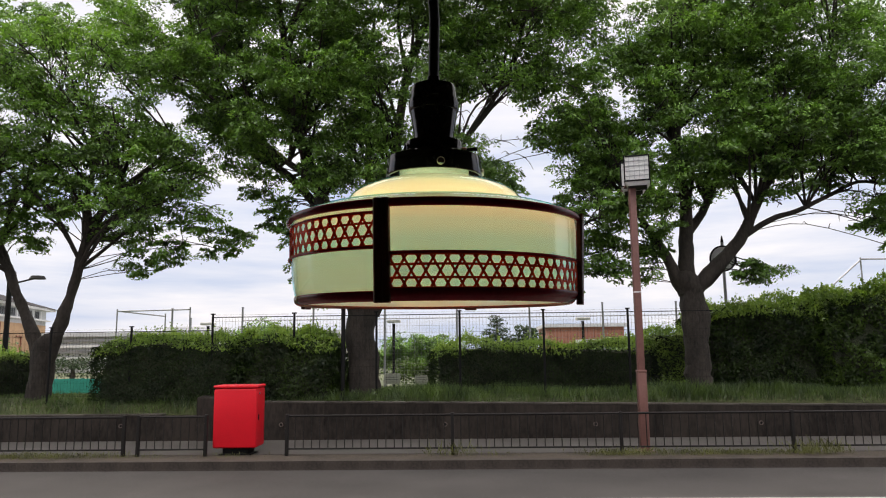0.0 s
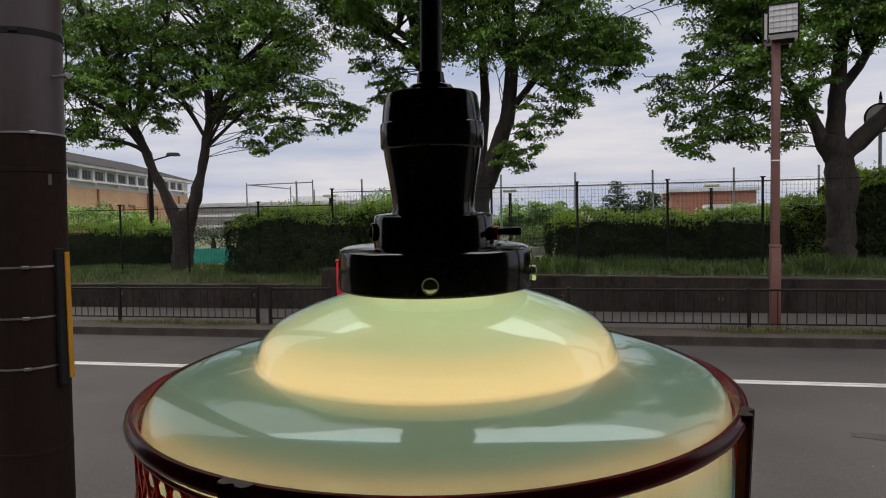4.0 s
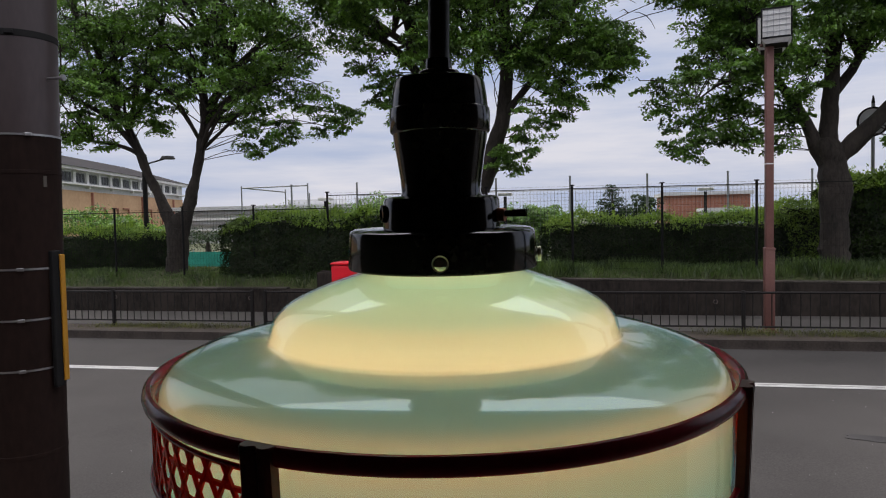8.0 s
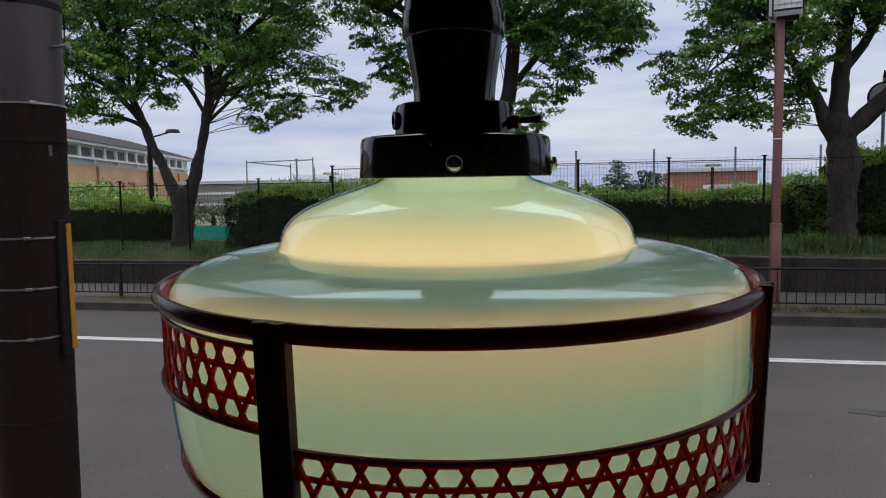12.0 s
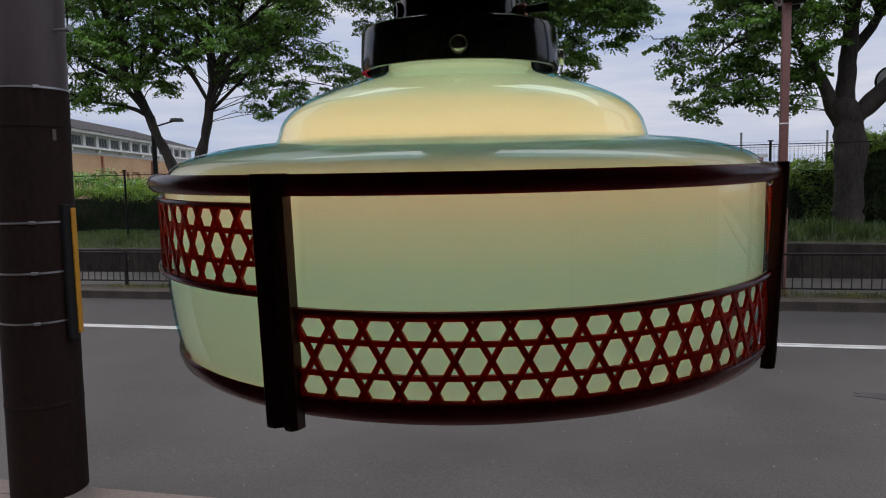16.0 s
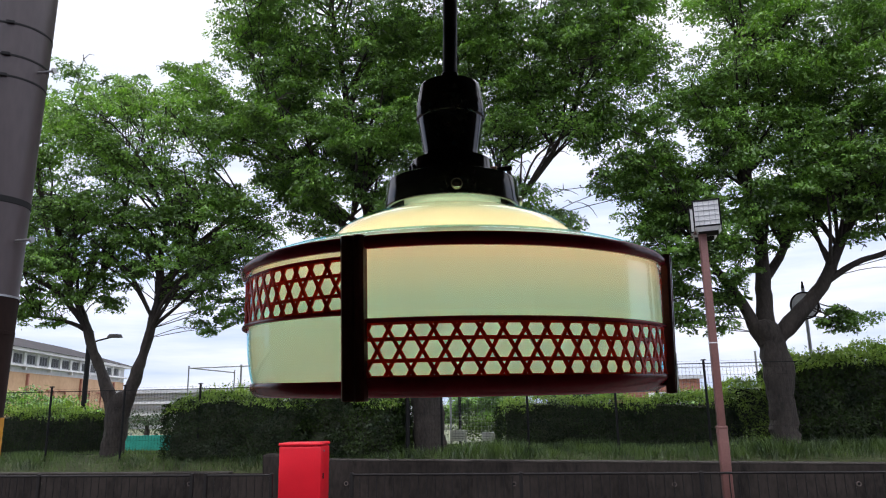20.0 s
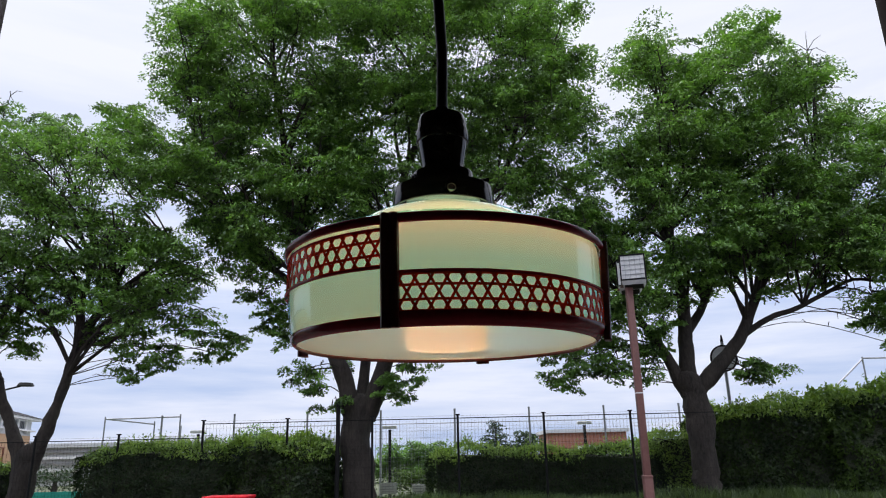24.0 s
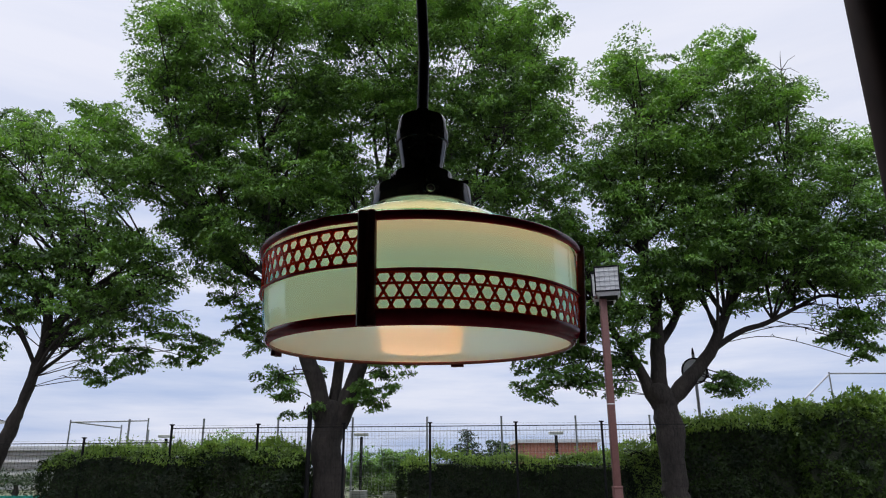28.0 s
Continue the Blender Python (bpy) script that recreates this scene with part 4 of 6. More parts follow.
part("lock", tube(bmesh.new(), [(0.398, -0.1, 1.10), (0.412, -0.1, 1.10)], 0.022, 16), STEEL, rb, smooth=True)
part("hinge", new_box(0.396, 0.41, -0.16, -0.11, 0.62, 0.72, bevel=0.004), BLACKISH, rb)

# ---- street lamp with a pair of louvred heads ----
sl = hook("street_lamp", (3.137, 12.51, 0.15), "reddish-brown street lamp post with two louvred box heads", "street lamp")
part("lower_post", new_box(-0.082, 0.082, -0.082, 0.082, 0.015, 1.42, bevel=0.02, segs=3), LAMPBROWN, sl, smooth=True)
part("upper_post", new_box(-0.064, 0.064, -0.064, 0.064, 1.42, 4.95, bevel=0.016, segs=3), LAMPBROWN, sl, smooth=True)
part("joint_collar", new_box(-0.086, 0.086, -0.086, 0.086, 1.40, 1.45, bevel=0.012), LAMPBROWN, sl)
part("base_plate", new_box(-0.15, 0.15, -0.15, 0.15, 0.0, 0.016, bevel=0.004), LAMPBROWN, sl)
part("white_band", new_box(-0.0655, 0.0655, -0.0655, 0.0655, 2.865, 2.885), WHITEPAINT, sl, "thin white band")


def lamp_head(cx, cy, turn):
    """A cube of pale panels in a dark frame, a five by five grid before the front one, slanting panels below."""
    m = Matrix.Translation((cx, cy, 5.18)) @ Matrix.Rotation(radians(turn), 4, "Z")

    def piece(name, bm, mat, parent, label=""):
        bmesh.ops.transform(bm, matrix=m, verts=bm.verts)
        return part(name, bm, mat, parent, label)

    h = 0.235
    head = piece("lamp_head", new_box(-h + 0.01, h - 0.01, -h + 0.012, h - 0.01, -h, h), LOUVRE, sl, "pale box lamp head in a dark frame")
    for sx in (-1, 1):
        for sy in (-1, 1):
            x, y = sx * (h - 0.011), sy * (h - 0.011)
            piece("frame_bar", new_box(x - 0.013, x + 0.013, y - 0.013, y + 0.013, -h - 0.01, h + 0.014, bevel=0.003), BLACKISH, head)
        for z in (-h, h):
            y, x = sx * (h - 0.011), sx * (h - 0.011)
            piece("frame_bar", new_box(-h + 0.028, h - 0.028, y - 0.016, y + 0.016, z - 0.014, z + 0.014, bevel=0.003), BLACKISH, head)
            piece("frame_bar", new_box(x - 0.016, x + 0.016, -h + 0.028, h - 0.028, z - 0.013, z + 0.013, bevel=0.003), BLACKISH, head)
    for i in range(1, 5):
        q = -h + 2 * h * i / 5
        piece("louvre_blade", new_box(q - 0.003, q + 0.003, -h - 0.008, -h + 0.010, -h + 0.016, h - 0.016), GREYMETAL, head)
        piece("louvre_blade", new_box(-h + 0.03, h - 0.03, -h - 0.004, -h + 0.0085, q - 0.003, q + 0.003), GREYMETAL, head)
    skirt = new_box(-h + 0.01, h - 0.01, -h + 0.01, h - 0.01, -h - 0.085, -h - 0.016)
    for v in skirt.verts:
        if v.co.z < -h - 0.05:
            v.co.x, v.co.y = v.co.x * 0.80, v.co.y * 0.80
    piece("lower_panel", skirt, LOUVRE, head, "pale slanting panels below the frame")
    piece("gear_tray", new_box(-0.17, 0.17, -0.17, 0.17, -h - 0.105, -h - 0.086, bevel=0.006), RAILPAINT, head)


lamp_head(0.10, -0.06, -14)
lamp_head(0.13, 0.40, 166)
part("head_bracket", new_box(-0.10, 0.12, -0.12, 0.5, 4.90, 4.945, bevel=0.006), LAMPBROWN, sl)

# ---- wire mesh fence on the bank ----
MESH_Y = 15.2
mf_post = as_mesh("post", tube(bmesh.new(), [(0, 0, -0.1), (0, 0, 1.86)], 0.026, 12), BLACKISH, smooth=True)
mf_cap = as_mesh("post_cap", new_box(-0.05, 0.05, -0.03, 0.03, 1.86, 1.885, bevel=0.006), BLACKISH)


def wire_panel(long, tall):
    bm = bmesh.new()
    w = 0.0015
    for i in range(1, int(long / 0.075)):
        box(bm, 0.075 * i - w, 0.075 * i + w, -w, w, 0.05, tall)
    for k in range(int(tall / 0.15) + 1):
        box(bm, 0, long, -w - 0.0032, w - 0.0031, 0.05 + 0.15 * k - w, 0.05 + 0.15 * k + w)
    box(bm, 0, long, -0.012, 0.012, tall - 0.012, tall + 0.006)
    return as_mesh("wire_panel", bm, BLACKISH)


panel_tall, panel_low = wire_panel(1.88, 1.80), wire_panel(1.88, 1.50)
for i in range(12):
    x = -17.14 + 1.88 * i
    low = x < -6.0
    f = hook("mesh_fence", (x, MESH_Y, 1.0), "dark welded wire mesh fence bay on slim posts", "wire fence", "mesh fence bays on the bank")
    for me in (mf_post, mf_cap):
        ob = part(me.name, me, BLACKISH, f)
        ob.location.z = -0.26 if low else 0.0
    tagged(part("wire_panel", panel_low if low else panel_tall, BLACKISH, f), kind="stuff")
gp = hook("gate_post", (-2.83, 15.05, 1.0), "tall dark steel gate post beside the trunk", "post")
part("shaft", tube(bmesh.new(), [(0, 0, -0.1), (0, 0, 2.15)], 0.048, 16), BLACKISH, gp, smooth=True)
part("cap", tube(bmesh.new(), [(0, 0, 2.15), (0, 0, 2.17)], 0.054, 16), BLACKISH, gp, smooth=True)

# ---- things beyond the hedge ----
def slim_post(name, x, y, z0, z1, r, mat, label, category, group=""):
    h = hook(name, (x, y, z0), label, category, group)
    part("shaft", tube(bmesh.new(), [(0, 0, 0), (0, 0, z1 - z0)], r, 10), mat, h, smooth=True)
    part("cap", tube(bmesh.new(), [(0, 0, z1 - z0), (0, 0, z1 - z0 + 0.03)], r * 1.15, 10), mat, h, smooth=True)
    return h


for i in range(-4, 6):
    slim_post("net_post", -0.45 + 2.54 * i, 24.0, 0.6, 3.54, 0.035, GREYMETAL, "tall grey steel ball-net post behind the hedge", "net post", "row of ball-net posts")
net = hook("ball_net", (0, 24.0, 0.6), "thin grey ball net strung between tall posts", "net")
bm = bmesh.new()
for x in np.arange(-8.07, 14.8, 0.12):
    box(bm, x - 0.0022, x + 0.0022, -0.002, 0.002, 0.1, 2.45)
for z in np.arange(0.2, 2.5, 0.12):
    box(bm, -8.07, 14.8, -0.0062, -0.0022, z - 0.0022, z + 0.0022)
tagged(part("netting", bm, GREYMETAL, net), kind="stuff")
part("top_wire", tube(bmesh.new(), [(-8.1, 0, 2.5), (14.8, 0, 2.5)], 0.012, 6), GREYMETAL, net)
goal = hook("practice_cage", (-12.62, 24.0, 0.6), "grey steel tube practice cage frame", "cage")
for name, pts in (("upright", [(0, 0, 0), (0, 0, 2.97)]), ("upright", [(2.65, 0, 0), (2.65, 0, 3.0)]), ("crossbar", [(0, 0, 2.89), (2.65, 0, 2.92)]), ("upright", [(1.23, 1.2, 0), (1.23, 1.2, 2.85)]), ("stay", [(0, 0, 2.9), (1.23, 1.2, 2.75)]), ("upright", [(2.05, 1.6, 0), (2.05, 1.6, 2.7)])):
    part(name, tube(bmesh.new(), pts, 0.026, 8), GREYMETAL, goal, smooth=True)
cage = hook("backstop_frame", (13.59, 24.0, 0.6), "grey steel backstop frame with a stay", "cage")
for name, pts in (("upright", [(0, 0, 0), (0, 0, 4.38)]), ("stay", [(0, 0, 4.3), (-2.0, 0, 2.6)]), ("crossbar", [(0, 0, 4.33), (6, 0, 4.3)])):
    part(name, tube(bmesh.new(), pts, 0.028, 8), GREYMETAL, cage, smooth=True)
for x in (3.98, -2.71, -9.41):
    h = slim_post("court_light", x, 24.3, 0.6, 2.9, 0.05, BLACKISH, "short dark court light with a flat pale head", "court light", "court lights behind the hedge")
    part("head", new_box(-0.24, 0.24, -0.16, 0.16, 2.36, 2.46, bevel=0.02), LOUVRE, h)
h = slim_post("court_lamp_post", -15.5, 22.3, 0.6, 4.45, 0.085, BLACKISH, "dark lamp post with a flat disc head behind the tree", "lamp post")
part("arm", tube(bmesh.new(), [(0, 0, 3.75), (0.9, 0, 3.95)], 0.03, 8), BLACKISH, h, smooth=True)
part("head", tube(bmesh.new(), [(0.95, 0, 3.92), (0.95, 0, 4.02)], [0.26, 0.20], 20), BLACKISH, h, smooth=True)
tn = hook("teal_screen", (-17.5, 22.0, 0.6), "teal green fabric screen on a low fence", "screen")
part("fabric", new_box(0, 6.0, -0.012, 0.012, 0.02, 0.60, bevel=0.004), TEAL, tn)
for k in range(4):
    part("stake", tube(bmesh.new(), [(2.0 * k, 0.03, 0), (2.0 * k, 0.03, 0.7)], 0.018, 8), GREYMETAL, tn)
for x0, x1, z0, z1 in ((-2.27, -1.85, 1.12, 1.39), (-1.45, -1.12, 1.11, 1.33)):
    sb = hook("notice_board", ((x0 + x1) / 2, 18.0, 0.95), "small white notice board on two thin legs", "notice board", "white boards behind the fence")
    w = (x1 - x0) / 2
    part("board", new_box(-w, w, -0.012, 0.012, z0 - 0.95, z1 - 0.95, bevel=0.004), WHITEPAINT, sb)
    for s in (-1, 1):
        part("leg", tube(bmesh.new(), [(s * w * 0.8, 0.02, 0.0), (s * w * 0.8, 0.02, z1 - 0.97)], 0.012, 8), GREYMETAL, sb)
    for k in range(3):
        part("text_line", new_box(-w * 0.8, w * 0.7, -0.0165, -0.0125, z0 - 0.95 + 0.05 + 0.06 * k, z0 - 0.95 + 0.062 + 0.06 * k), GREYMETAL, sb)
mr = hook("convex_mirror", (6.38, 17.0, 1.15), "round convex traffic mirror on a pole behind the tree", "traffic mirror")
part("pole", tube(bmesh.new(), [(0.03, 0.1, 0), (0.03, 0.1, 3.45)], 0.038, 12), GREYMETAL, mr, smooth=True)
bm = revolve(bmesh.new(), [(0.0, 0.0), (0.20, 0.02), (0.30, 0.06), (0.31, 0.10), (0.28, 0.11), (0.0, 0.14)], 40)
bmesh.ops.transform(bm, matrix=Matrix.Translation((0, 0, 3.03)) @ Matrix.Rotation(radians(-90), 4, "X"), verts=bm.verts)
disc = part("mirror_back", bm, LOUVRE, mr, "pale grey mirror back with a rim", smooth=True)
part("rim", (lambda b: (bmesh.ops.transform(b, matrix=Matrix.Translation((0, 0.02, 3.03)) @ Matrix.Rotation(radians(90), 4, "X"), verts=b.verts), b)[1])(revolve(bmesh.new(), [(0.295, -0.03), (0.33, -0.03), (0.33, 0.02), (0.295, 0.02)], 40, closed=True)), BLACKISH, disc, smooth=True)
part("finial", tube(bmesh.new(), [(0.03, 0.1, 3.45), (0.03, 0.1, 3.62)], [0.04, 0.015], 10), BLACKISH, mr, smooth=True)


def far_house(name, at, turn, long, deep, tall, wall_mat, trim, roof_mat, bays, label, band=0.3, roof_over=0.5, gable=0.0, win_mat=PANE):
    """A long low building: wall, cornice band with windows, roof."""
    h = hook(name, at, label, "building")
    h.rotation_euler.z = radians(turn)
    part("wall", new_box(0, long, 0, deep, 0, tall), wall_mat, h)
    low, high = tall * (1 - band), tall - 0.12
    if band:
        part("cornice", new_box(-0.08, long + 0.08, -0.14, deep + 0.08, low - 0.14, low), trim, h)
    bm = new_box(-roof_over, long + roof_over, -roof_over, deep + roof_over, tall, tall + 0.28)
    if gable:
        for v in bm.verts:
            if v.co.z > tall + 0.1:
                v.co.y = deep / 2 + (v.co.y - deep / 2) * 0.25
                v.co.z += gable
    part("roof", bm, roof_mat, h)
    w = long / max(bays, 1)
    for i in range(bays):
        win = part("window", new_box(i * w + w * 0.12, i * w + w * 0.88, -0.06, -0.005, low + 0.1, high), trim, h)
        for k in range(2):
            part("pane", new_box(i * w + w * (0.17 + 0.35 * k), i * w + w * (0.48 + 0.35 * k), -0.075, -0.062, low + 0.18, high - 0.08), win_mat, win)
    return h


# the sports hall: ochre brick below, a white window storey, a hipped dark roof
hall = hook("sports_hall", (-26.6, 22.7, 0.6), "ochre brick sports hall with white window storey, dark hipped roof", "building")
hall.rotation_euler.z = radians(105.5)
part("wall", new_box(0, 37.0, 0, 18.0, 0, 3.76), BRICKWALL, hall)
part("window_storey", new_box(0.02, 36.98, 0.02, 17.9, 3.76, 5.0), PALEWALL, hall)
part("ledge", new_box(-0.2, 37.2, -0.32, 18.1, 4.10, 4.20), WHITEPAINT, hall)
part("fascia", new_box(-0.5, 37.5, -0.6, 18.4, 4.96, 5.14), WHITEPAINT, hall)
bm = new_box(-0.62, 38.0, -0.72, 18.5, 5.14, 6.5)
for v in bm.verts:
    if v.co.z > 6.0:
        v.co.x = min(max(v.co.x, 4.0), 32.5)
        v.co.y = min(max(v.co.y, 3.4), 14.4)
part("roof", bm, ROOFING, hall)
for i in range(20):
    x = 1.85 * i
    part("pier", new_box(x, x + 0.36, -0.10, 0.01, 4.2, 4.96), WHITEPAINT, hall)
    if i < 19:
        for k in range(3):
            win = part("window", new_box(x + 0.52 + 0.42 * k, x + 0.86 + 0.42 * k, -0.03, 0.015, 4.28, 4.86), GREYMETAL, hall)
            part("pane", new_box(x + 0.555 + 0.42 * k, x + 0.825 + 0.42 * k, -0.040, -0.032, 4.31, 4.83), PANE, win)
    if i % 2:
        part("bracket", new_box(x + 0.08, x + 0.28, -0.22, 0.0, 3.92, 4.10), WHITEPAINT, hall)
for x in (3.0, 8.0, 17.4, 26.4, 34.0):
    part("drain_pipe", new_box(x, x + 0.16, -0.14, -0.004, 0, 3.7), REDBRICK, hall)
for x in (19.4, 21.6, 23.6, 28.4, 31.0):
    part("wall_pipe", new_box(x, x + 0.09, -0.10, -0.004, 0, 2.8), REDBRICK, hall)
    part("pipe_arm", new_box(x - 1.0, x, -0.10, -0.004, 2.71, 2.80), REDBRICK, hall)
louvred = far_house("pale_hall", (-32.0, 50.0, 0.6), 4, 22.0, 8.0, 2.6, PALEWALL, WHITEPAINT, PALEWALL, 0, "low pale grey hall with long louvred bands", 0, 0.3)
far_house("brick_block", (6.6, 60.0, 0.6), 0, 6.5, 8.0, 3.1, REDBRICK, PALEWALL, PALEWALL, 0, "low red brick block with a pale flat roof", 0, 0.25)
far_house("storage_shed", (8.6, 52.0, 0.6), 0, 4.6, 4.0, 1.7, PALEWALL, PALEWALL, PALEWALL, 3, "low pale storage shed before the brick block", 0.4, 0.2)
for k in range(5):
    part("louvre_band", new_box(-0.05, 22.05, -0.22, -0.004, 0.55 + 0.42 * k, 0.72 + 0.42 * k), WHITEPAINT if k % 2 else GREYMETAL, louvred)
for x in (9.0, 14.5):
    part("roof_box", new_box(x, x + 4.0, 1.0, 4.0, 2.6 + 0.28, 2.6 + 0.7), PALEWALL, louvred)

# ---- trees ----
def spray_leaves(rng, centres, radius, count, size, droop, flat=0.42):
    """Sprays of leaves: each a loose tilted tuft of pointed leaves that hang outwards."""
    n = len(centres)
    base = np.repeat(centres, count, 0)
    rad = np.repeat(radius, count)
    ang = rng.uniform(0, 2 * np.pi, n * count)
    dist = np.sqrt(rng.uniform(0, 1, n * count)) * rad
    out = np.stack([np.cos(ang), np.sin(ang), np.zeros(n * count)], 1)
    tilt = np.repeat(rng.normal(0, 0.22, (n, 2)), count, 0)
    off = out * dist[:, None]
    off[:, 2] = off[:, 0] * tilt[:, 0] + off[:, 1] * tilt[:, 1] - droop * dist ** 2 / np.maximum(rad, 0.05) + rng.normal(0, flat * 0.25, n * count) * rad
    face = unit(off / rad[:, None] * np.array([0.55, 0.55, 1.2]) + np.array([0, 0, 0.9]) + rng.normal(0, 0.36, (n * count, 3)))
    along = unit(out * 0.7 + rng.normal(0, 0.5, (n * count, 3)) + np.array([0, 0, -0.35]))
    across = unit(np.cross(along, face))
    length = size * rng.uniform(0.65, 1.25, n * count)
    return leaf_quads(base + off, along, across, length, length * rng.uniform(0.38, 0.55, n * count))


def fill(rng, blobs, sprays_per_m2, squash=0.8, shell=0.12):
    """Points in and mostly near the skin of each crown mass."""
    pts, rad = [], []
    for x, y, z, r in blobs:
        k = max(4, int(sprays_per_m2 * r * r * 4))
        v = unit(rng.normal(0, 1, (k, 3)))
        d = rng.uniform(shell, 1.25, k) ** 0.75
        p = v * (d * r)[:, None] * np.array([1, 1, squash])
        pts.append(p + np.array([x, y, z]))
        rad.append(rng.uniform(0.24, 0.50, k) * min(1.0, 0.5 + 0.5 * r))
    return np.concatenate(pts), np.concatenate(rad)


def wood(bm, rng, limbs, tips, thick):
    """Main limbs as given, then side branches that reach into every crown mass and fork there."""
    nodes = []
    for pts, r0, r1 in limbs:
        k = len(pts)
        fine = smooth_line(pts, 4)
        radii = [r0 + (r1 - r0) * i / (len(fine) - 1) for i in range(len(fine))]
        fine = [Vector(p) + Vector(rng.normal(0, 0.05 * r, 3)) for p, r in zip(fine, radii)]
        if r1 > 0.2:
            up = fine[-1] - fine[-2]
            up.normalize()
            top, last = fine[-1].copy(), radii[-1]
            for d, s in ((0.10, 0.93), (0.22, 0.78), (0.32, 0.55), (0.38, 0.25)):
                fine.append(top + up * d)
                radii.append(last * s)
        tube(bm, fine, radii, 12)
        nodes += [(p, r) for p, r in zip(fine, radii)]
    for x, y, z, r in tips:
        goal = Vector((x, y, z))
        start, sr = min((nr for nr in nodes if nr[0].z < z + 0.4), key=lambda nr: (nr[0] - goal).length + (1.5 * max(0, nr[0].z - z + 1.5) if r > 0.7 else 0.4 * max(0, nr[0].z - z + 0.3)), default=nodes[-1])
        for k in range(1 + 2 * int(r > 0.75)):
            end = goal + Vector(rng.normal(0, 0.26 * r, 3))
            mid = (start + end) / 2 + Vector((*rng.normal(0, 0.16, 2), 0.06 + 0.05 * (end - start).length + rng.normal(0, 0.1)))
            path = [tuple(start), tuple(mid), tuple(end)]
            line = [Vector(p) for p in smooth_line(path, 4)]
            a = min(sr * 0.6, thick * (0.6 + 0.4 * r) if r > 0.6 else 0.4 * thick if r > 0.4 else 0.014)
            if r < 0.75 and (end - start).length > 1.6:
                a = 0.009
            tube(bm, line, [a + (min(a, 0.010) - a) * i / (len(line) - 1) for i in range(len(line))], 7)
            for q in range((2 if r < 0.4 else 5) + int(4 * r)):
                i = int(rng.integers(len(line) // 2, len(line)))
                s = line[i]
                v = unit(rng.normal(0, 1, 3) * np.array([1, 1, 0.6]))
                e = s + Vector(v * r * rng.uniform(0.35, 0.7))
                m = (s + e) / 2 + Vector((0, 0, rng.uniform(0.0, 0.12)))
                tube(bm, [s, m, e], [0.012, 0.008, 0.004], 5, caps=False)


def tree(name, at, limbs, blobs, seed, label, per_m2=8.6, leaves=138, size=0.092, thick=0.055):
    rng = np.random.default_rng(seed)
    t = hook(name, at, label, "tree", "street trees on the bank")
    o = np.array(at)
    bm = bmesh.new()
    wood(bm, rng, [([tuple(np.array(p) - o) for p in pts], a, b) for pts, a, b in limbs], [(x - o[0], y - o[1], z - o[2], r) for x, y, z, r in blobs], thick)
    for v in bm.verts:
        if v.co.z < 3.2:  # knobs and swellings of the old bark
            v.co += Vector([noise.noise(v.co * 2.1 + Vector((seed, k * 7.0, 0))) * 0.075 + noise.noise(v.co * 6.0 + Vector((seed, k * 7.0, 3))) * 0.03 for k in range(2)] + [0.0]) * min(1.0, (3.2 - v.co.z) / 0.8)
    part("trunk", bm, BARK, t, "grey-brown trunk that forks into spreading limbs", smooth=True)
    pts, rad = fill(rng, [(x - o[0], y - o[1], z - o[2], r) for x, y, z, r in blobs], per_m2)
    part("crown", quads("crown", spray_leaves(rng, pts, rad, leaves, size, 0.35), TREELEAF), TREELEAF, t, "layered fresh green leaves with gaps of sky")
    return t


def deep(points, y, seed, spread):
    """Gives each crown mass a depth of its own and adds fellows before and behind it."""
    rng = np.random.default_rng(seed)
    out = []
    for x, z, r in points:
        k = 3 if r > 0.75 else 2 if r > 0.5 else 1
        for i in range(k):
            dy = rng.uniform(-1, 1) * spread if k == 1 else (-spread + 2 * spread * (i + rng.uniform(0.2, 0.8)) / k)
            s = (y + dy + 0.5) / (y + 0.5)
            out.append((x * s, y + dy, 2.05 + (z - 2.05) * s, r * (1.0 if k == 1 else 0.92)))
    return out


TY = 15.7
C_MASS = deep([(-6.9, 13.4, 1.2), (-4.6, 13.7, 1.4), (-2.2, 13.8, 1.6), (0.3, 13.7, 1.6), (2.1, 13.0, 1.1), (-7.2, 11.8, 0.9), (-8.5, 10.4, 0.8), (-5.7, 11.0, 1.4), (-3.3, 11.2, 1.5), (-1.0, 11.2, 1.5),
               (1.4, 10.8, 1.4), (2.8, 10.1, 0.8), (-6.5, 9.4, 1.0), (-4.4, 8.9, 1.0), (-2.4, 8.8, 1.1), (-0.4, 8.8, 1.1), (1.6, 8.7, 1.0), (3.0, 8.6, 0.7), (-5.2, 7.4, 0.8), (-3.6, 7.2, 0.7), (1.4, 7.0, 0.8), (-0.6, 7.0, 0.8)], TY, 3, 2.6)
C_MASS += deep([(-4.7, 6.1, 0.8), (-3.4, 6.2, 0.7), (-2.2, 6.4, 0.8), (-0.9, 6.0, 0.8), (0.4, 6.1, 0.8), (1.6, 6.3, 0.8), (2.4, 7.2, 0.8), (-5.9, 7.9, 0.9), (-7.6, 9.2, 0.9), (-3.2, 9.9, 1.0), (0.2, 9.8, 1.0), (2.6, 11.6, 0.9), (-0.4, 5.1, 0.55), (0.7, 5.5, 0.6), (-5.0, 5.4, 0.5)], TY, 4, 1.8)
C_MASS += [(-4.3, 15.0, 5.5, 0.5), (-3.6, 15.4, 3.9, 0.45), (-3.0, 16.2, 4.0, 0.4), (-1.7, 15.2, 3.8, 0.4), (-1.0, 15.2, 4.6, 0.45), (-0.7, 15.0, 5.6, 0.6), (0.5, 14.8, 5.9, 0.6), (-4.9, 14.8, 6.3, 0.6)]
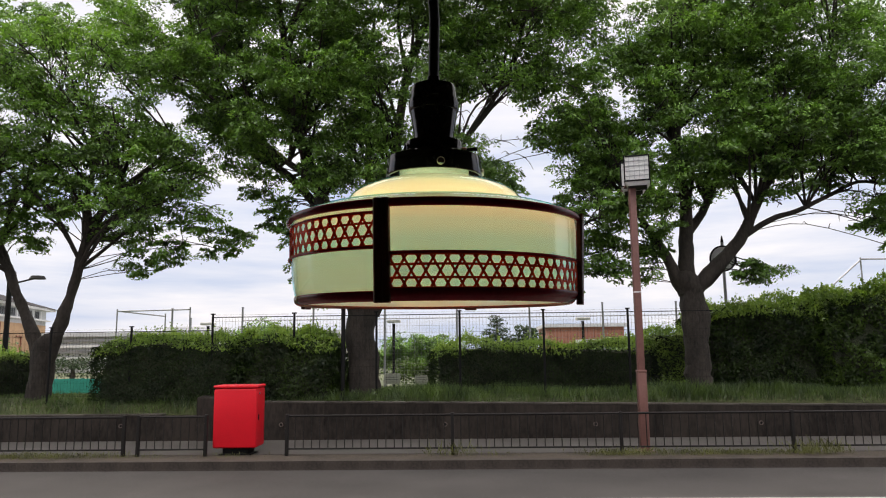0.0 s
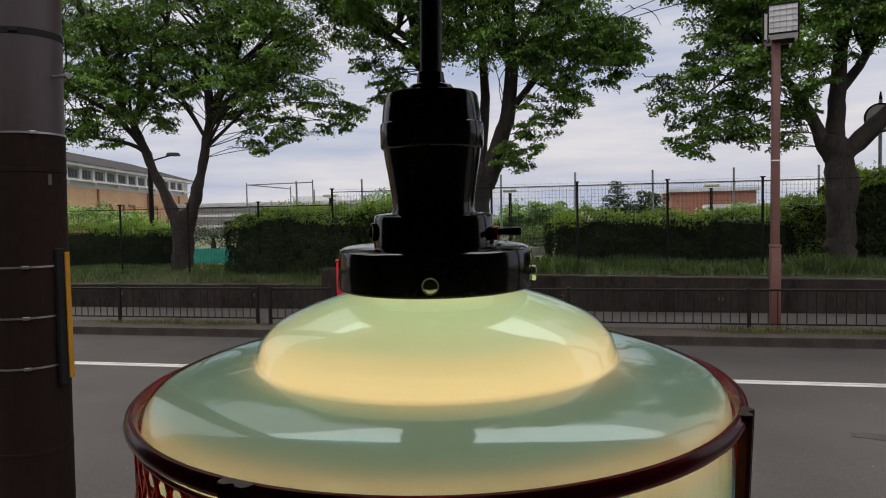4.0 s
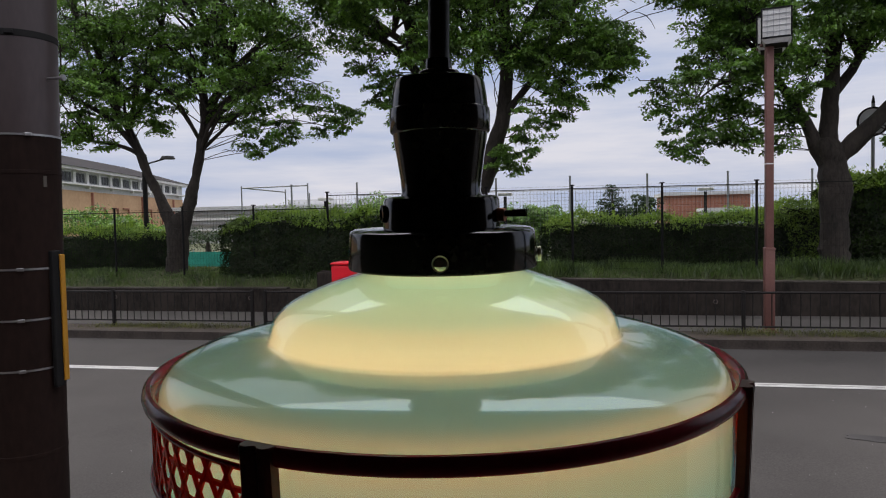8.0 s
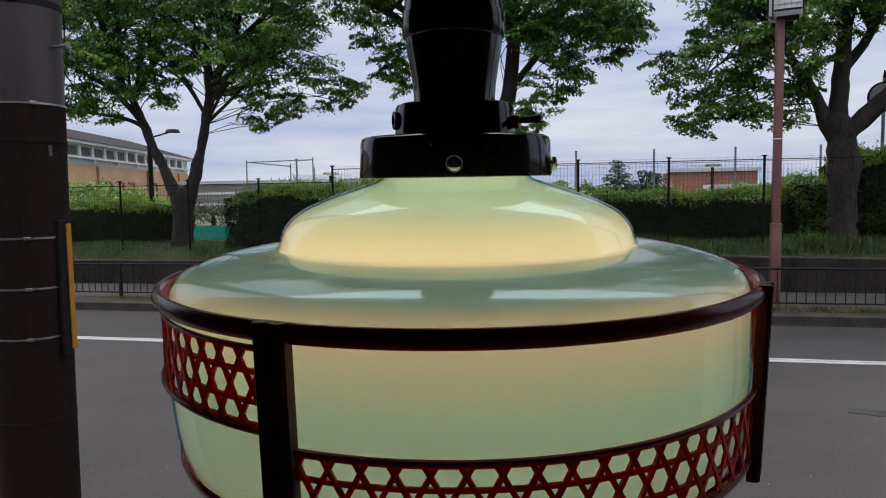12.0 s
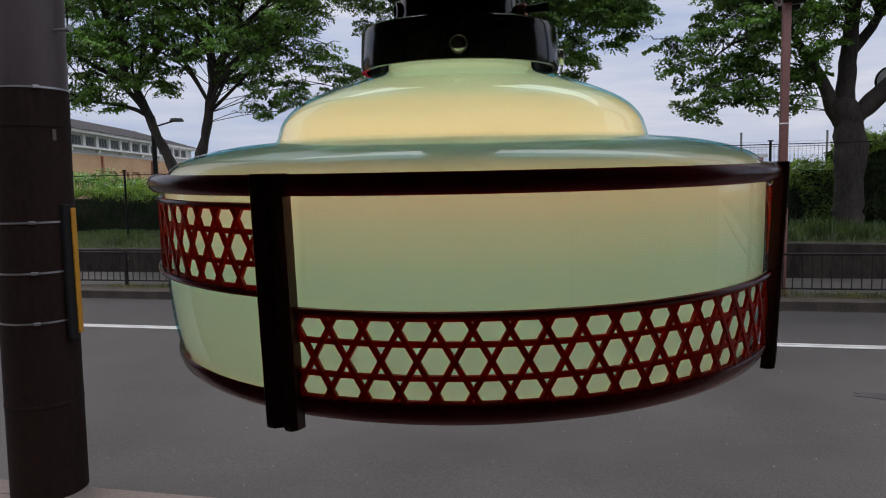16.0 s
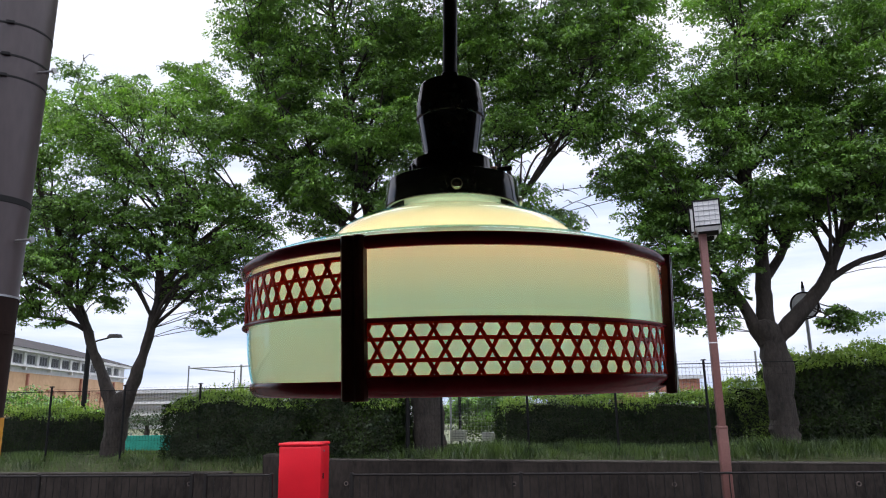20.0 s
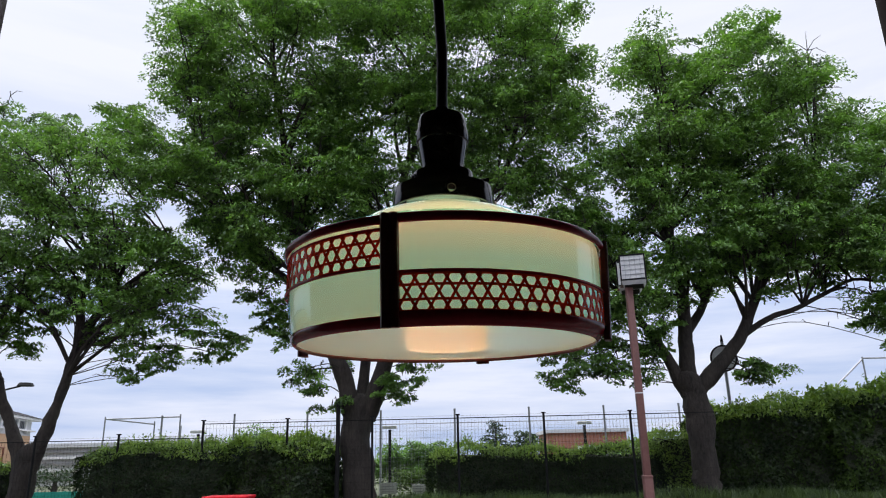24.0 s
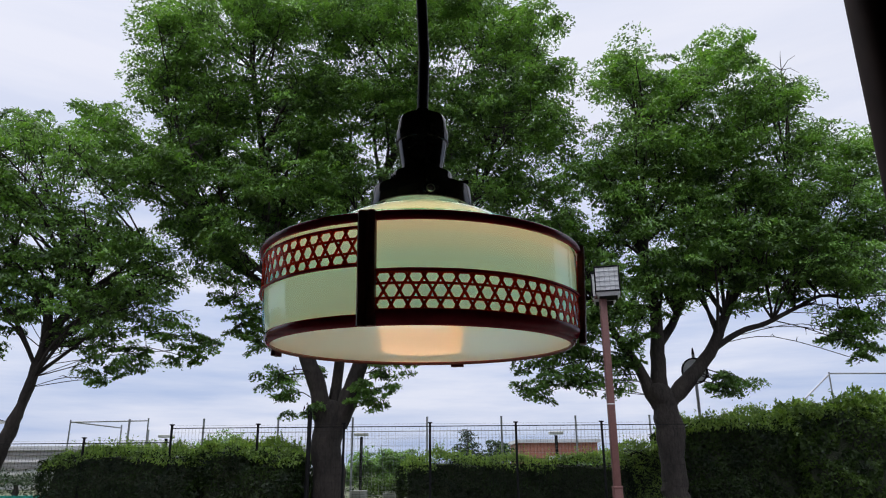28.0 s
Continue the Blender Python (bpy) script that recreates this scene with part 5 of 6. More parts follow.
C_MASS += deep([(-3.07, 8.9, 0.9), (-4.2, 8.1, 0.9), (-2.5, 7.35, 0.9), (-3.35, 6.5, 0.75), (-5.2, 9.0, 0.8), (-6.2, 9.9, 0.8)], TY, 9, 2.0)
R_MASS = deep([(5.0, 11.9, 1.0), (7.4, 12.0, 1.0), (8.7, 11.0, 1.0), (9.4, 9.8, 0.8), (5.4, 10.0, 1.2), (7.4, 10.0, 1.3), (8.8, 8.4, 1.0), (10.3, 8.7, 0.8), (4.7, 7.9, 1.0), (6.4, 7.9, 1.1), (7.9, 7.1, 0.9), (9.4, 6.8, 0.9), (5.0, 6.3, 0.8), (3.9, 6.9, 0.7)], TY, 5, 2.4)
R_MASS += deep([(1.7, 5.9, 0.6), (2.3, 5.1, 0.6), (2.8, 6.1, 0.8), (3.6, 6.3, 0.9), (3.2, 5.2, 0.65), (4.3, 5.5, 0.7), (2.1, 6.8, 0.7), (3.0, 7.4, 0.9), (6.2, 6.7, 0.85), (7.3, 6.2, 0.6), (6.1, 9.0, 1.0), (7.6, 8.6, 0.9), (4.1, 9.1, 0.9), (8.7, 7.6, 0.8), (6.2, 11.2, 0.9), (10.6, 9.6, 0.8)], TY, 6, 1.8)
R_MASS += [(9.9, 15.2, 5.3, 0.6), (9.7, 15.0, 4.4, 0.35), (3.6, 15.0, 5.2, 0.7), (2.3, 14.9, 3.95, 0.38), (2.9, 15.0, 4.5, 0.45), (4.1, 15.2, 4.1, 0.45), (5.6, 14.9, 5.7, 0.5), (6.4, 15.6, 3.7, 0.42), (10.6, 15.6, 7.2, 0.8), (11.4, 15.6, 8.0, 0.9)]
R_MASS += deep([(5.97, 6.5, 0.8), (7.0, 7.2, 0.9), (9.0, 6.6, 0.8), (9.8, 7.1, 0.8), (7.55, 6.2, 0.7), (9.6, 5.0, 0.55), (10.2, 6.3, 0.7)], TY, 10, 1.8)
R_MASS += [(7.5, 17.5, 7.6, 1.1), (8.8, 17.5, 6.9, 1.0), (9.8, 17.6, 7.9, 1.0), (6.4, 17.5, 6.9, 0.9)]
R_MASS += [(3.2, 15.2, 3.95, 0.45), (3.85, 15.2, 4.2, 0.5), (4.3, 15.3, 4.75, 0.5), (3.1, 15.1, 4.45, 0.5), (6.5, 15.4, 3.75, 0.35), (4.6, 15.0, 5.2, 0.5)]
R_MASS += [(11.3, 15.6, 6.6, 0.7), (11.9, 15.4, 7.4, 0.8), (12.4, 15.9, 7.9, 0.7), (10.9, 15.2, 5.9, 0.5), (12.6, 16.0, 7.0, 0.7), (10.2, 14.9, 7.6, 0.8), (9.6, 15.0, 6.2, 0.7), (10.8, 15.4, 5.3, 0.55), (11.7, 15.6, 5.9, 0.6), (10.1, 15.3, 4.9, 0.4), (9.2, 15.2, 5.3, 0.5), (8.3, 15.3, 5.7, 0.5), (6.9, 15.0, 5.4, 0.4)]
L_MASS = deep([(-10.5, 10.0, 1.0), (-9.1, 9.4, 1.0), (-12.0, 9.6, 1.1), (-10.2, 8.2, 1.0), (-8.6, 7.6, 1.1), (-12.4, 7.3, 1.2), (-6.9, 6.6, 1.0), (-13.9, 8.0, 1.1), (-15.0, 6.7, 1.2), (-10.3, 6.9, 0.9), (-11.7, 5.5, 0.8), (-8.3, 5.7, 0.8), (-13.6, 6.0, 0.9)], TY, 7, 2.4)
L_MASS += deep([(-9.6, 6.1, 0.8), (-7.6, 5.8, 0.85), (-10.9, 6.1, 0.85), (-12.6, 6.0, 0.8), (-8.9, 6.6, 0.8), (-11.4, 7.0, 0.9), (-7.6, 7.2, 0.8), (-11.2, 8.8, 0.9), (-13.1, 8.8, 0.9), (-12.1, 5.1, 0.6), (-9.0, 5.0, 0.5), (-8.2, 4.9, 0.6)], TY, 8, 1.8)
L_MASS += [(-6.1, 15.2, 5.05, 0.7), (-7.4, 15.2, 4.9, 0.6), (-6.9, 15.0, 4.6, 0.5), (-12.4, 15.3, 4.7, 0.7), (-10.9, 15.0, 4.9, 0.5), (-6.6, 15.8, 5.6, 0.7), (-13.6, 15.6, 4.6, 0.6)]


L_LOW = [(-10.3, 15.5, 4.65), (-10.55, 15.3, 5.2), (-9.8, 15.5, 5.5), (-10.65, 15.6, 4.9), (-7.6, 15.4, 3.95), (-7.85, 15.2, 4.25), (-7.1, 15.5, 4.1), (-6.65, 15.3, 4.42), (-6.1, 15.4, 4.52), (-5.5, 15.4, 4.72), (-12.3, 15.3, 4.5), (-12.8, 15.4, 4.65), (-11.75, 15.3, 4.33), (-12.5, 15.6, 5.0), (-9.95, 15.2, 4.95), (-10.1, 15.6, 5.5), (-5.75, 15.6, 4.35), (-5.3, 15.3, 4.75)]
C_LOW = [(-4.6, 15.5, 5.6), (-4.2, 15.3, 5.3), (-3.9, 15.4, 5.05), (-4.95, 15.3, 5.75), (-4.8, 15.4, 5.25), (-4.4, 15.3, 4.97), (-4.15, 15.4, 4.7), (-1.3, 15.3, 4.05), (-1.15, 15.5, 3.82), (-1.5, 15.2, 3.33), (-0.8, 15.4, 4.26), (-0.5, 15.4, 4.45), (-0.3, 15.3, 4.8), (0.45, 15.4, 5.2), (0.9, 15.4, 5.9), (-3.75, 15.2, 3.88), (-3.4, 15.2, 3.5), (-3.0, 15.2, 3.15), (-1.6, 15.1, 3.4), (-4.1, 15.2, 5.1)]
R_LOW = [(1.4, 15.3, 4.95), (1.6, 15.3, 4.5), (1.95, 15.2, 4.0), (1.88, 15.4, 3.64), (2.22, 15.3, 3.6), (2.58, 15.2, 3.88), (2.4, 15.5, 4.4), (2.85, 15.3, 4.45), (3.5, 15.3, 3.75), (3.2, 15.3, 4.05), (4.05, 15.2, 3.68), (3.1, 15.3, 3.7), (6.35, 15.2, 3.6), (6.7, 15.2, 3.78), (9.45, 15.2, 4.6), (9.6, 15.3, 4.25), (8.95, 15.2, 4.75)]


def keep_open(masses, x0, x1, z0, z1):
    """Drops crown masses that fall in a box of sky as seen from the camera."""
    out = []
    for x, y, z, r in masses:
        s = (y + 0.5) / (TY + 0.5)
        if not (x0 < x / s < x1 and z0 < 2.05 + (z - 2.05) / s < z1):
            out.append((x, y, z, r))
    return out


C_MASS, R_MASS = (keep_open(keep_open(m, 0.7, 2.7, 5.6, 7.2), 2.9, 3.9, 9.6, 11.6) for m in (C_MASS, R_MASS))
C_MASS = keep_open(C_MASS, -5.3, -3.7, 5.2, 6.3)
for masses, low in ((L_MASS, L_LOW), (C_MASS, C_LOW), (R_MASS, R_LOW)):
    masses += [(x, y, z, 0.34) for x, y, z in low]
L_MASS += [(-11.95, 15.5, 11.0, 0.6), (-11.1, 15.4, 10.5, 0.65), (-12.4, 15.7, 10.2, 0.7), (-10.3, 15.6, 10.1, 0.6), (-11.4, 15.9, 9.7, 0.8), (-13.2, 15.5, 9.7, 0.7)]
C_MASS += [(-5.45, 15.3, 6.75, 0.45), (-4.8, 15.4, 6.4, 0.42), (-4.25, 15.2, 6.0, 0.38), (-5.85, 15.3, 7.3, 0.5), (-5.2, 15.5, 7.25, 0.5), (-6.3, 15.3, 7.6, 0.5)]
C_MASS += deep([(-5.6, 14.6, 0.7), (-3.9, 15.2, 0.6), (-2.4, 15.0, 0.9), (-0.8, 15.5, 0.55), (0.6, 14.8, 0.7)], TY, 14, 0.9)
tree("zelkova_tree", (-2.42, TY, 1.0), [
    ([(-2.46, TY, 0.85), (-2.47, TY, 1.6), (-2.52, TY, 2.4), (-2.50, TY, 3.05)], 0.37, 0.33),
    ([(-2.62, TY, 2.95), (-2.80, TY, 3.7), (-3.07, TY - 0.1, 4.4), (-3.52, TY - 0.2, 5.8), (-3.88, TY - 0.3, 6.8), (-4.17, TY - 0.3, 7.7), (-4.36, TY - 0.3, 9.0), (-4.55, TY - 0.2, 10.4), (-4.9, TY - 0.2, 12.2)], 0.225, 0.045),
    ([(-2.35, TY, 2.85), (-2.10, TY, 3.35), (-1.93, TY, 3.95), (-1.76, TY, 4.5), (-1.66, TY + 0.1, 5.8), (-1.70, TY + 0.2, 6.9), (-1.45, TY + 0.3, 8.8), (-0.9, TY + 0.2, 10.4), (-0.5, TY, 12.4)], 0.24, 0.05),
    ([(-1.76, TY, 4.5), (-0.95, TY - 0.3, 5.4), (-0.2, TY - 0.5, 6.6), (0.9, TY - 0.6, 8.2), (1.6, TY - 0.5, 10.2)], 0.085, 0.03),
    ([(-3.3, TY - 0.2, 5.1), (-4.4, TY + 0.5, 6.3), (-5.9, TY + 0.9, 7.4), (-6.6, TY + 0.9, 8.6), (-7.2, TY + 0.8, 10.5)], 0.12, 0.03),
    ([(-3.6, TY - 0.2, 6.0), (-4.9, TY - 0.7, 7.0), (-5.9, TY - 1.0, 8.6), (-6.4, TY - 1.0, 10.4)], 0.085, 0.025),
    ([(-1.66, TY + 0.1, 5.8), (-0.9, TY + 0.6, 7.2), (-0.1, TY + 0.9, 9.0), (0.4, TY + 0.9, 11.2)], 0.1, 0.03),
    ([(-2.46, TY, 3.0), (-2.4, TY + 0.8, 5.0), (-2.6, TY + 1.5, 7.6), (-2.4, TY + 1.2, 10.8)], 0.15, 0.04)],
    C_MASS, 11, "tall zelkova tree with a broad fresh green crown and forked trunk")
tree("zelkova_tree", (5.2, TY, 1.0), [
    ([(5.17, TY, 0.85), (5.15, TY, 1.4), (5.17, TY, 2.0), (5.19, TY, 2.6), (5.15, TY, 3.0), (5.09, TY, 3.4)], 0.285, 0.30),
    ([(4.95, TY, 3.2), (4.74, TY, 3.8), (4.43, TY - 0.1, 4.35), (4.14, TY - 0.2, 4.75), (3.85, TY - 0.3, 5.2), (3.3, TY - 0.3, 5.9)], 0.15, 0.04),
    ([(5.04, TY, 3.3), (5.07, TY, 4.1), (5.10, TY, 4.75), (5.13, TY, 5.5), (5.02, TY + 0.1, 6.4), (5.1, TY, 8.0), (5.2, TY, 9.8), (5.3, TY, 11.0)], 0.20, 0.04),
    ([(5.15, TY, 3.2), (5.56, TY - 0.1, 3.65), (6.0, TY - 0.1, 4.12), (6.3, TY - 0.2, 4.5), (6.6, TY - 0.2, 5.1), (6.92, TY - 0.3, 5.7), (7.8, TY - 0.3, 6.9), (8.6, TY - 0.2, 8.2), (9.0, TY, 9.4)], 0.195, 0.035),
    ([(6.2, TY - 0.2, 4.4), (6.9, TY - 0.3, 4.85), (7.56, TY - 0.3, 5.06), (8.24, TY - 0.4, 5.38), (8.92, TY - 0.4, 5.68), (9.7, TY - 0.4, 5.64), (10.6, TY - 0.4, 6.1)], 0.075, 0.02),
    ([(4.2, TY - 0.2, 4.7), (3.6, TY - 0.4, 4.9), (2.9, TY - 0.6, 4.9), (2.3, TY - 0.7, 4.5)], 0.045, 0.015),
    ([(5.1, TY, 4.6), (5.73, TY + 0.3, 5.4), (6.35, TY + 0.5, 6.8), (7.0, TY + 0.5, 9.0)], 0.12, 0.03)],
    R_MASS, 12, "zelkova tree with a rounded green crown and a thick forked trunk", per_m2=7.8)
tree("zelkova_tree", (-10.05, TY, 1.0), [
    ([(-10.16, TY, 0.8), (-10.13, TY, 1.2), (-10.10, TY, 1.7), (-10.08, TY, 2.15)], 0.27, 0.26),
    ([(-10.16, TY, 1.85), (-10.40, TY, 2.45), (-10.62, TY, 3.0), (-10.95, TY - 0.1, 3.88), (-11.22, TY - 0.1, 4.5), (-11.6, TY - 0.2, 5.2), (-12.12, TY - 0.2, 6.2), (-12.55, TY - 0.2, 7.3), (-12.8, TY - 0.2, 8.4)], 0.155, 0.035),
    ([(-9.98, TY, 1.85), (-9.78, TY, 2.45), (-9.63, TY, 3.0), (-9.47, TY, 3.55), (-9.29, TY, 4.45), (-9.06, TY, 5.15), (-8.25, TY - 0.2, 5.95), (-7.43, TY - 0.3, 6.55), (-6.9, TY - 0.3, 7.1)], 0.165, 0.035),
    ([(-10.85, TY - 0.1, 3.85), (-11.2, TY - 0.2, 4.1), (-11.65, TY - 0.3, 4.25), (-12.3, TY - 0.4, 4.35), (-13.1, TY - 0.4, 4.42)], 0.065, 0.02),
    ([(-10.9, TY - 0.1, 3.9), (-11.7, TY - 0.3, 4.9), (-12.7, TY - 0.4, 5.5), (-13.6, TY - 0.4, 6.3)], 0.085, 0.025),
    ([(-9.2, TY, 4.7), (-9.38, TY + 0.2, 5.8), (-9.3, TY + 0.3, 6.9), (-9.6, TY + 0.2, 8.6)], 0.105, 0.03),
    ([(-9.1, TY, 5.0), (-8.75, TY + 0.3, 5.9), (-8.45, TY + 0.4, 7.0), (-8.3, TY + 0.4, 8.3)], 0.08, 0.025),
    ([(-11.3, TY - 0.1, 4.7), (-11.0, TY + 0.5, 5.8), (-10.8, TY + 0.7, 7.0), (-10.8, TY + 0.8, 8.4)], 0.075, 0.03)],
    L_MASS, 13, "slender-forked zelkova tree with layered green foliage", per_m2=4.9)


# ---- hedges ----
def hedge(name, x0, x1, y0, y1, z0, top, seed, label, size=0.055, per_m2=1500, tips=0.42, wobble=0.09, top_slope=0.0, leaf=HEDGELEAF):
    rng = np.random.default_rng(seed)
    h = hook(name, ((x0 + x1) / 2, (y0 + y1) / 2, z0), label, "hedge")
    o = np.array(h.location)
    bm = bmesh.new()
    bmesh.ops.create_cube(bm, size=1.0, matrix=Matrix.Diagonal((x1 - x0 - 0.44, y1 - y0 - 0.36, top - z0 - 0.2, 1)))
    bmesh.ops.subdivide_edges(bm, edges=bm.edges[:], cuts=9, use_grid_fill=True)
    for v in bm.verts:
        v.co.z += (top - z0 - 0.2) / 2
        v.co += Vector([noise.noise((v.co + Vector(o)) * 1.7 + Vector((k * 9.1, 0, 0))) * 0.14 for k in range(3)])
        v.co.y *= 1.0 - 0.3 * min(max(v.co.z / (top - z0) - 0.5, 0.0) / 0.35, 1.0)
        v.co.z = max(v.co.z, 0.0) + top_slope * v.co.x * (v.co.z > 0.5)
    part("core", bm, HEDGECORE, h, smooth=True)
    w, d, t = x1 - x0, y1 - y0, top - z0
    faces = [(w * t, 0), (w * d, 1), (d * t, 2), (d * t, 3)]
    got, tip = [], []
    for area, k in faces:
        n = int(area * per_m2)
        a, b = rng.uniform(-0.5, 0.5, n), rng.uniform(0, 1, n)
        if k == 0:
            p, nrm = np.stack([a * w, np.full(n, -d / 2), b * t], 1), np.array([0, -1.0, 0.25])
        elif k == 1:
            p, nrm = np.stack([a * w, (b - 0.5) * d, np.full(n, t)], 1), np.array([0, -0.1, 1.0])
        else:
            s = 1 if k == 2 else -1
            p, nrm = np.stack([np.full(n, s * w / 2), a * d, b * t], 1), np.array([s * 1.0, 0, 0.25])
        bulge = np.sin(p[:, 0] * 2.9 + seed) * np.sin(p[:, 2] * 3.7 + p[:, 1] * 3.1) * wobble + np.sin(p[:, 0] * 7.3 + p[:, 1] * 5.0) * np.sin(p[:, 2] * 8.1 + 1.0) * wobble * 0.6
        p = p + nrm * (bulge + rng.normal(0, 0.035, n) - 0.04)[:, None]
        # rounded shoulders, drooping ends and an uneven clipped top
        high = np.clip(p[:, 2] / t, 0, 1.2)
        wave = 0.055 * np.sin(1.7 * p[:, 0] + seed) + 0.045 * np.sin(4.3 * p[:, 0] + 2.0 * seed) + 0.03 * np.sin(9.7 * p[:, 0] + 3.0 * p[:, 1])
        ends = np.clip((np.abs(p[:, 0]) - (w / 2 - 0.45)) / 0.45, 0, 1) ** 2
        if k == 0:
            p[:, 1] += 0.26 * np.clip((high - 0.68) / 0.32, 0, 1) ** 2 + 0.22 * ends
        elif k == 1:
            p[:, 2] -= 0.20 * np.clip((-p[:, 1] / (d / 2) - 0.35) / 0.65, 0, 1) ** 2
        p[:, 2] += (wave - 0.16 * ends) * high ** 2
        p[:, 2] += top_slope * p[:, 0] * np.clip(p[:, 2] / t, 0, 1)
        # top and upper front get the pale leaves: painted light besides young growth
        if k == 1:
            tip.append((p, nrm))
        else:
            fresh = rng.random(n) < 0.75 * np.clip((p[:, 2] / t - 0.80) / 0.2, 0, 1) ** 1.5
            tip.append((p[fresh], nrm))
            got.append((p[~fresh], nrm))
    for group, mat, nm in ((got, leaf, "foliage"), (tip, HEDGETIP, "lit_top_and_shoots")):
        p = np.concatenate([g[0] for g in group])
        nr = np.concatenate([np.repeat(g[1][None], len(g[0]), 0) for g in group])
        n = len(p)
        if nm == "lit_top_and_shoots":
            stems = int(w * d * 60)
            foot = p[rng.integers(0, n, stems)]
            rise = tips * rng.uniform(0.1, 0.75, stems) * rng.random(stems) ** 0.6
            way = np.stack([rng.normal(0, 0.22, stems), rng.normal(0, 0.22, stems), np.ones(stems)], 1)
            up = np.linspace(0.1, 1.0, 9)
            stem = (foot[:, None] + way[:, None] * (rise[:, None] * up)[..., None]).reshape(-1, 3) + rng.normal(0, 0.014, (stems * 9, 3))
            p = np.concatenate([p, stem])
            nr = np.concatenate([nr, np.repeat(np.array([[0, -0.5, 0.8]]), len(stem), 0)])
            n = len(p)
        along = unit(rng.normal(0, 0.8, (n, 3)) + np.array([0, -0.2, 0.45]))
        across = unit(np.cross(along, unit(nr + rng.normal(0, 0.5, (n, 3)))))
        L = size * rng.uniform(0.6, 1.3, n)
        part(nm, quads(nm, leaf_quads(p, along, across, L, L * 0.5), mat), mat, h, "young shoots and light-painted leaves along the clipped top" if nm == "lit_top_and_shoots" else "dense dark green leaves")


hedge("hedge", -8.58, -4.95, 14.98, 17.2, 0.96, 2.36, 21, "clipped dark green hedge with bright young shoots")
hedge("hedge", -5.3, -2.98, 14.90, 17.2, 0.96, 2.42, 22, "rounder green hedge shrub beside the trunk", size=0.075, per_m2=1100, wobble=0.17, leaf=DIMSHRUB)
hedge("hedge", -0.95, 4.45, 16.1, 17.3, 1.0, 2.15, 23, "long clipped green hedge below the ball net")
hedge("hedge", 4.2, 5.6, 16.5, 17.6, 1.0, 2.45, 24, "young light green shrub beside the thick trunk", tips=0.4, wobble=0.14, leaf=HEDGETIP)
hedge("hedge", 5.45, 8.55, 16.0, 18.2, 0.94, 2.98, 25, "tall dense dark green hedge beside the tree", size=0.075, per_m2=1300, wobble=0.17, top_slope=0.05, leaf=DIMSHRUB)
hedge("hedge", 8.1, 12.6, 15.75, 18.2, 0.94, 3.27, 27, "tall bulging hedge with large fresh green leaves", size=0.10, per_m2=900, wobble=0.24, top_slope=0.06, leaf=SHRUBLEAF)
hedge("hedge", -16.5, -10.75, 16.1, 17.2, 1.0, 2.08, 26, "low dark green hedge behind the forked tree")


# ---- grass and weeds ----
def blades(name, rng, x, y, z, tall, lean, mat, label, category):
    n = len(x)
    foot = np.stack([x, y, z], 1)
    ang = rng.uniform(0, 2 * np.pi, n)
    side = np.stack([np.cos(ang), np.sin(ang), np.zeros(n)], 1) * (0.006 + 0.03 * tall)[:, None]
    tip = foot + np.stack([rng.normal(0, lean, n) * tall, rng.normal(0, lean, n) * tall, tall], 1)
    mid = foot * 0.55 + tip * 0.45 + np.array([0, 0, 0.03])
    return tagged(new(name, quads(name, np.stack([foot - side * 0.6, mid - side * 0.5, tip, mid + side * 0.5], 1), mat)), label, category, kind="stuff")


rng = np.random.default_rng(31)
n = 52000
gx, gy = rng.uniform(-18, 14, n), 14.66 + 1.7 * rng.random(n) ** 0.9
gz = np.interp(gy, (14.62, 15.0, 15.6, 16.4), (0.80, 0.92, 1.0, 1.02)) - 0.02
gz = np.minimum(gz, 0.88 - 0.0135 * gx + 0.35 * (gy - 14.62))
low = gx < -5.85
gz[low] = np.interp(gy[low], (14.62, 15.0, 15.6, 16.4), (0.63, 0.84, 1.0, 1.02)) - 0.02
clump = 0.5 + 0.5 * np.sin(gx * 1.7) * np.sin(gx * 0.61 + gy * 2.0)
blades("bank_grass", rng, gx, gy, gz, (0.08 + 0.26 * rng.random(n)) * (0.5 + 0.8 * clump) * np.where(gx > -3.0, np.interp(gy, (15.0, 15.7), (1.15, 0.75)), np.interp(gy, (15.0, 15.7), (0.8, 0.36))), 0.35, GRASSLEAF, "unmown green grass and weeds on the bank", "grass")
n = 6500
centre = np.concatenate([rng.uniform(-9.6, -6.4, 24), rng.uniform(2.3, 5.6, 26), rng.normal(6.05, 0.08, 4), rng.normal(-0.15, 0.1, 2), rng.uniform(-13, 11, 4)])
pick = rng.integers(0, 60, n)
gx = centre[pick] + rng.normal(0, 0.3, n)
gy = 12.25 + rng.normal(-0.12, 0.13, n)
gy = np.clip(gy, 11.83, 12.7)
blades("kerb_weeds", rng, gx, gy, np.full(n, 0.148), (0.03 + 0.16 * rng.random(n) ** 2) * np.concatenate([rng.uniform(0.3, 0.9, 50), np.full(6, 1.7), rng.uniform(0.3, 0.8, 4)])[pick], 0.5, WEEDLEAF, "sparse yellowish weeds at the foot of the guard fence", "weeds")


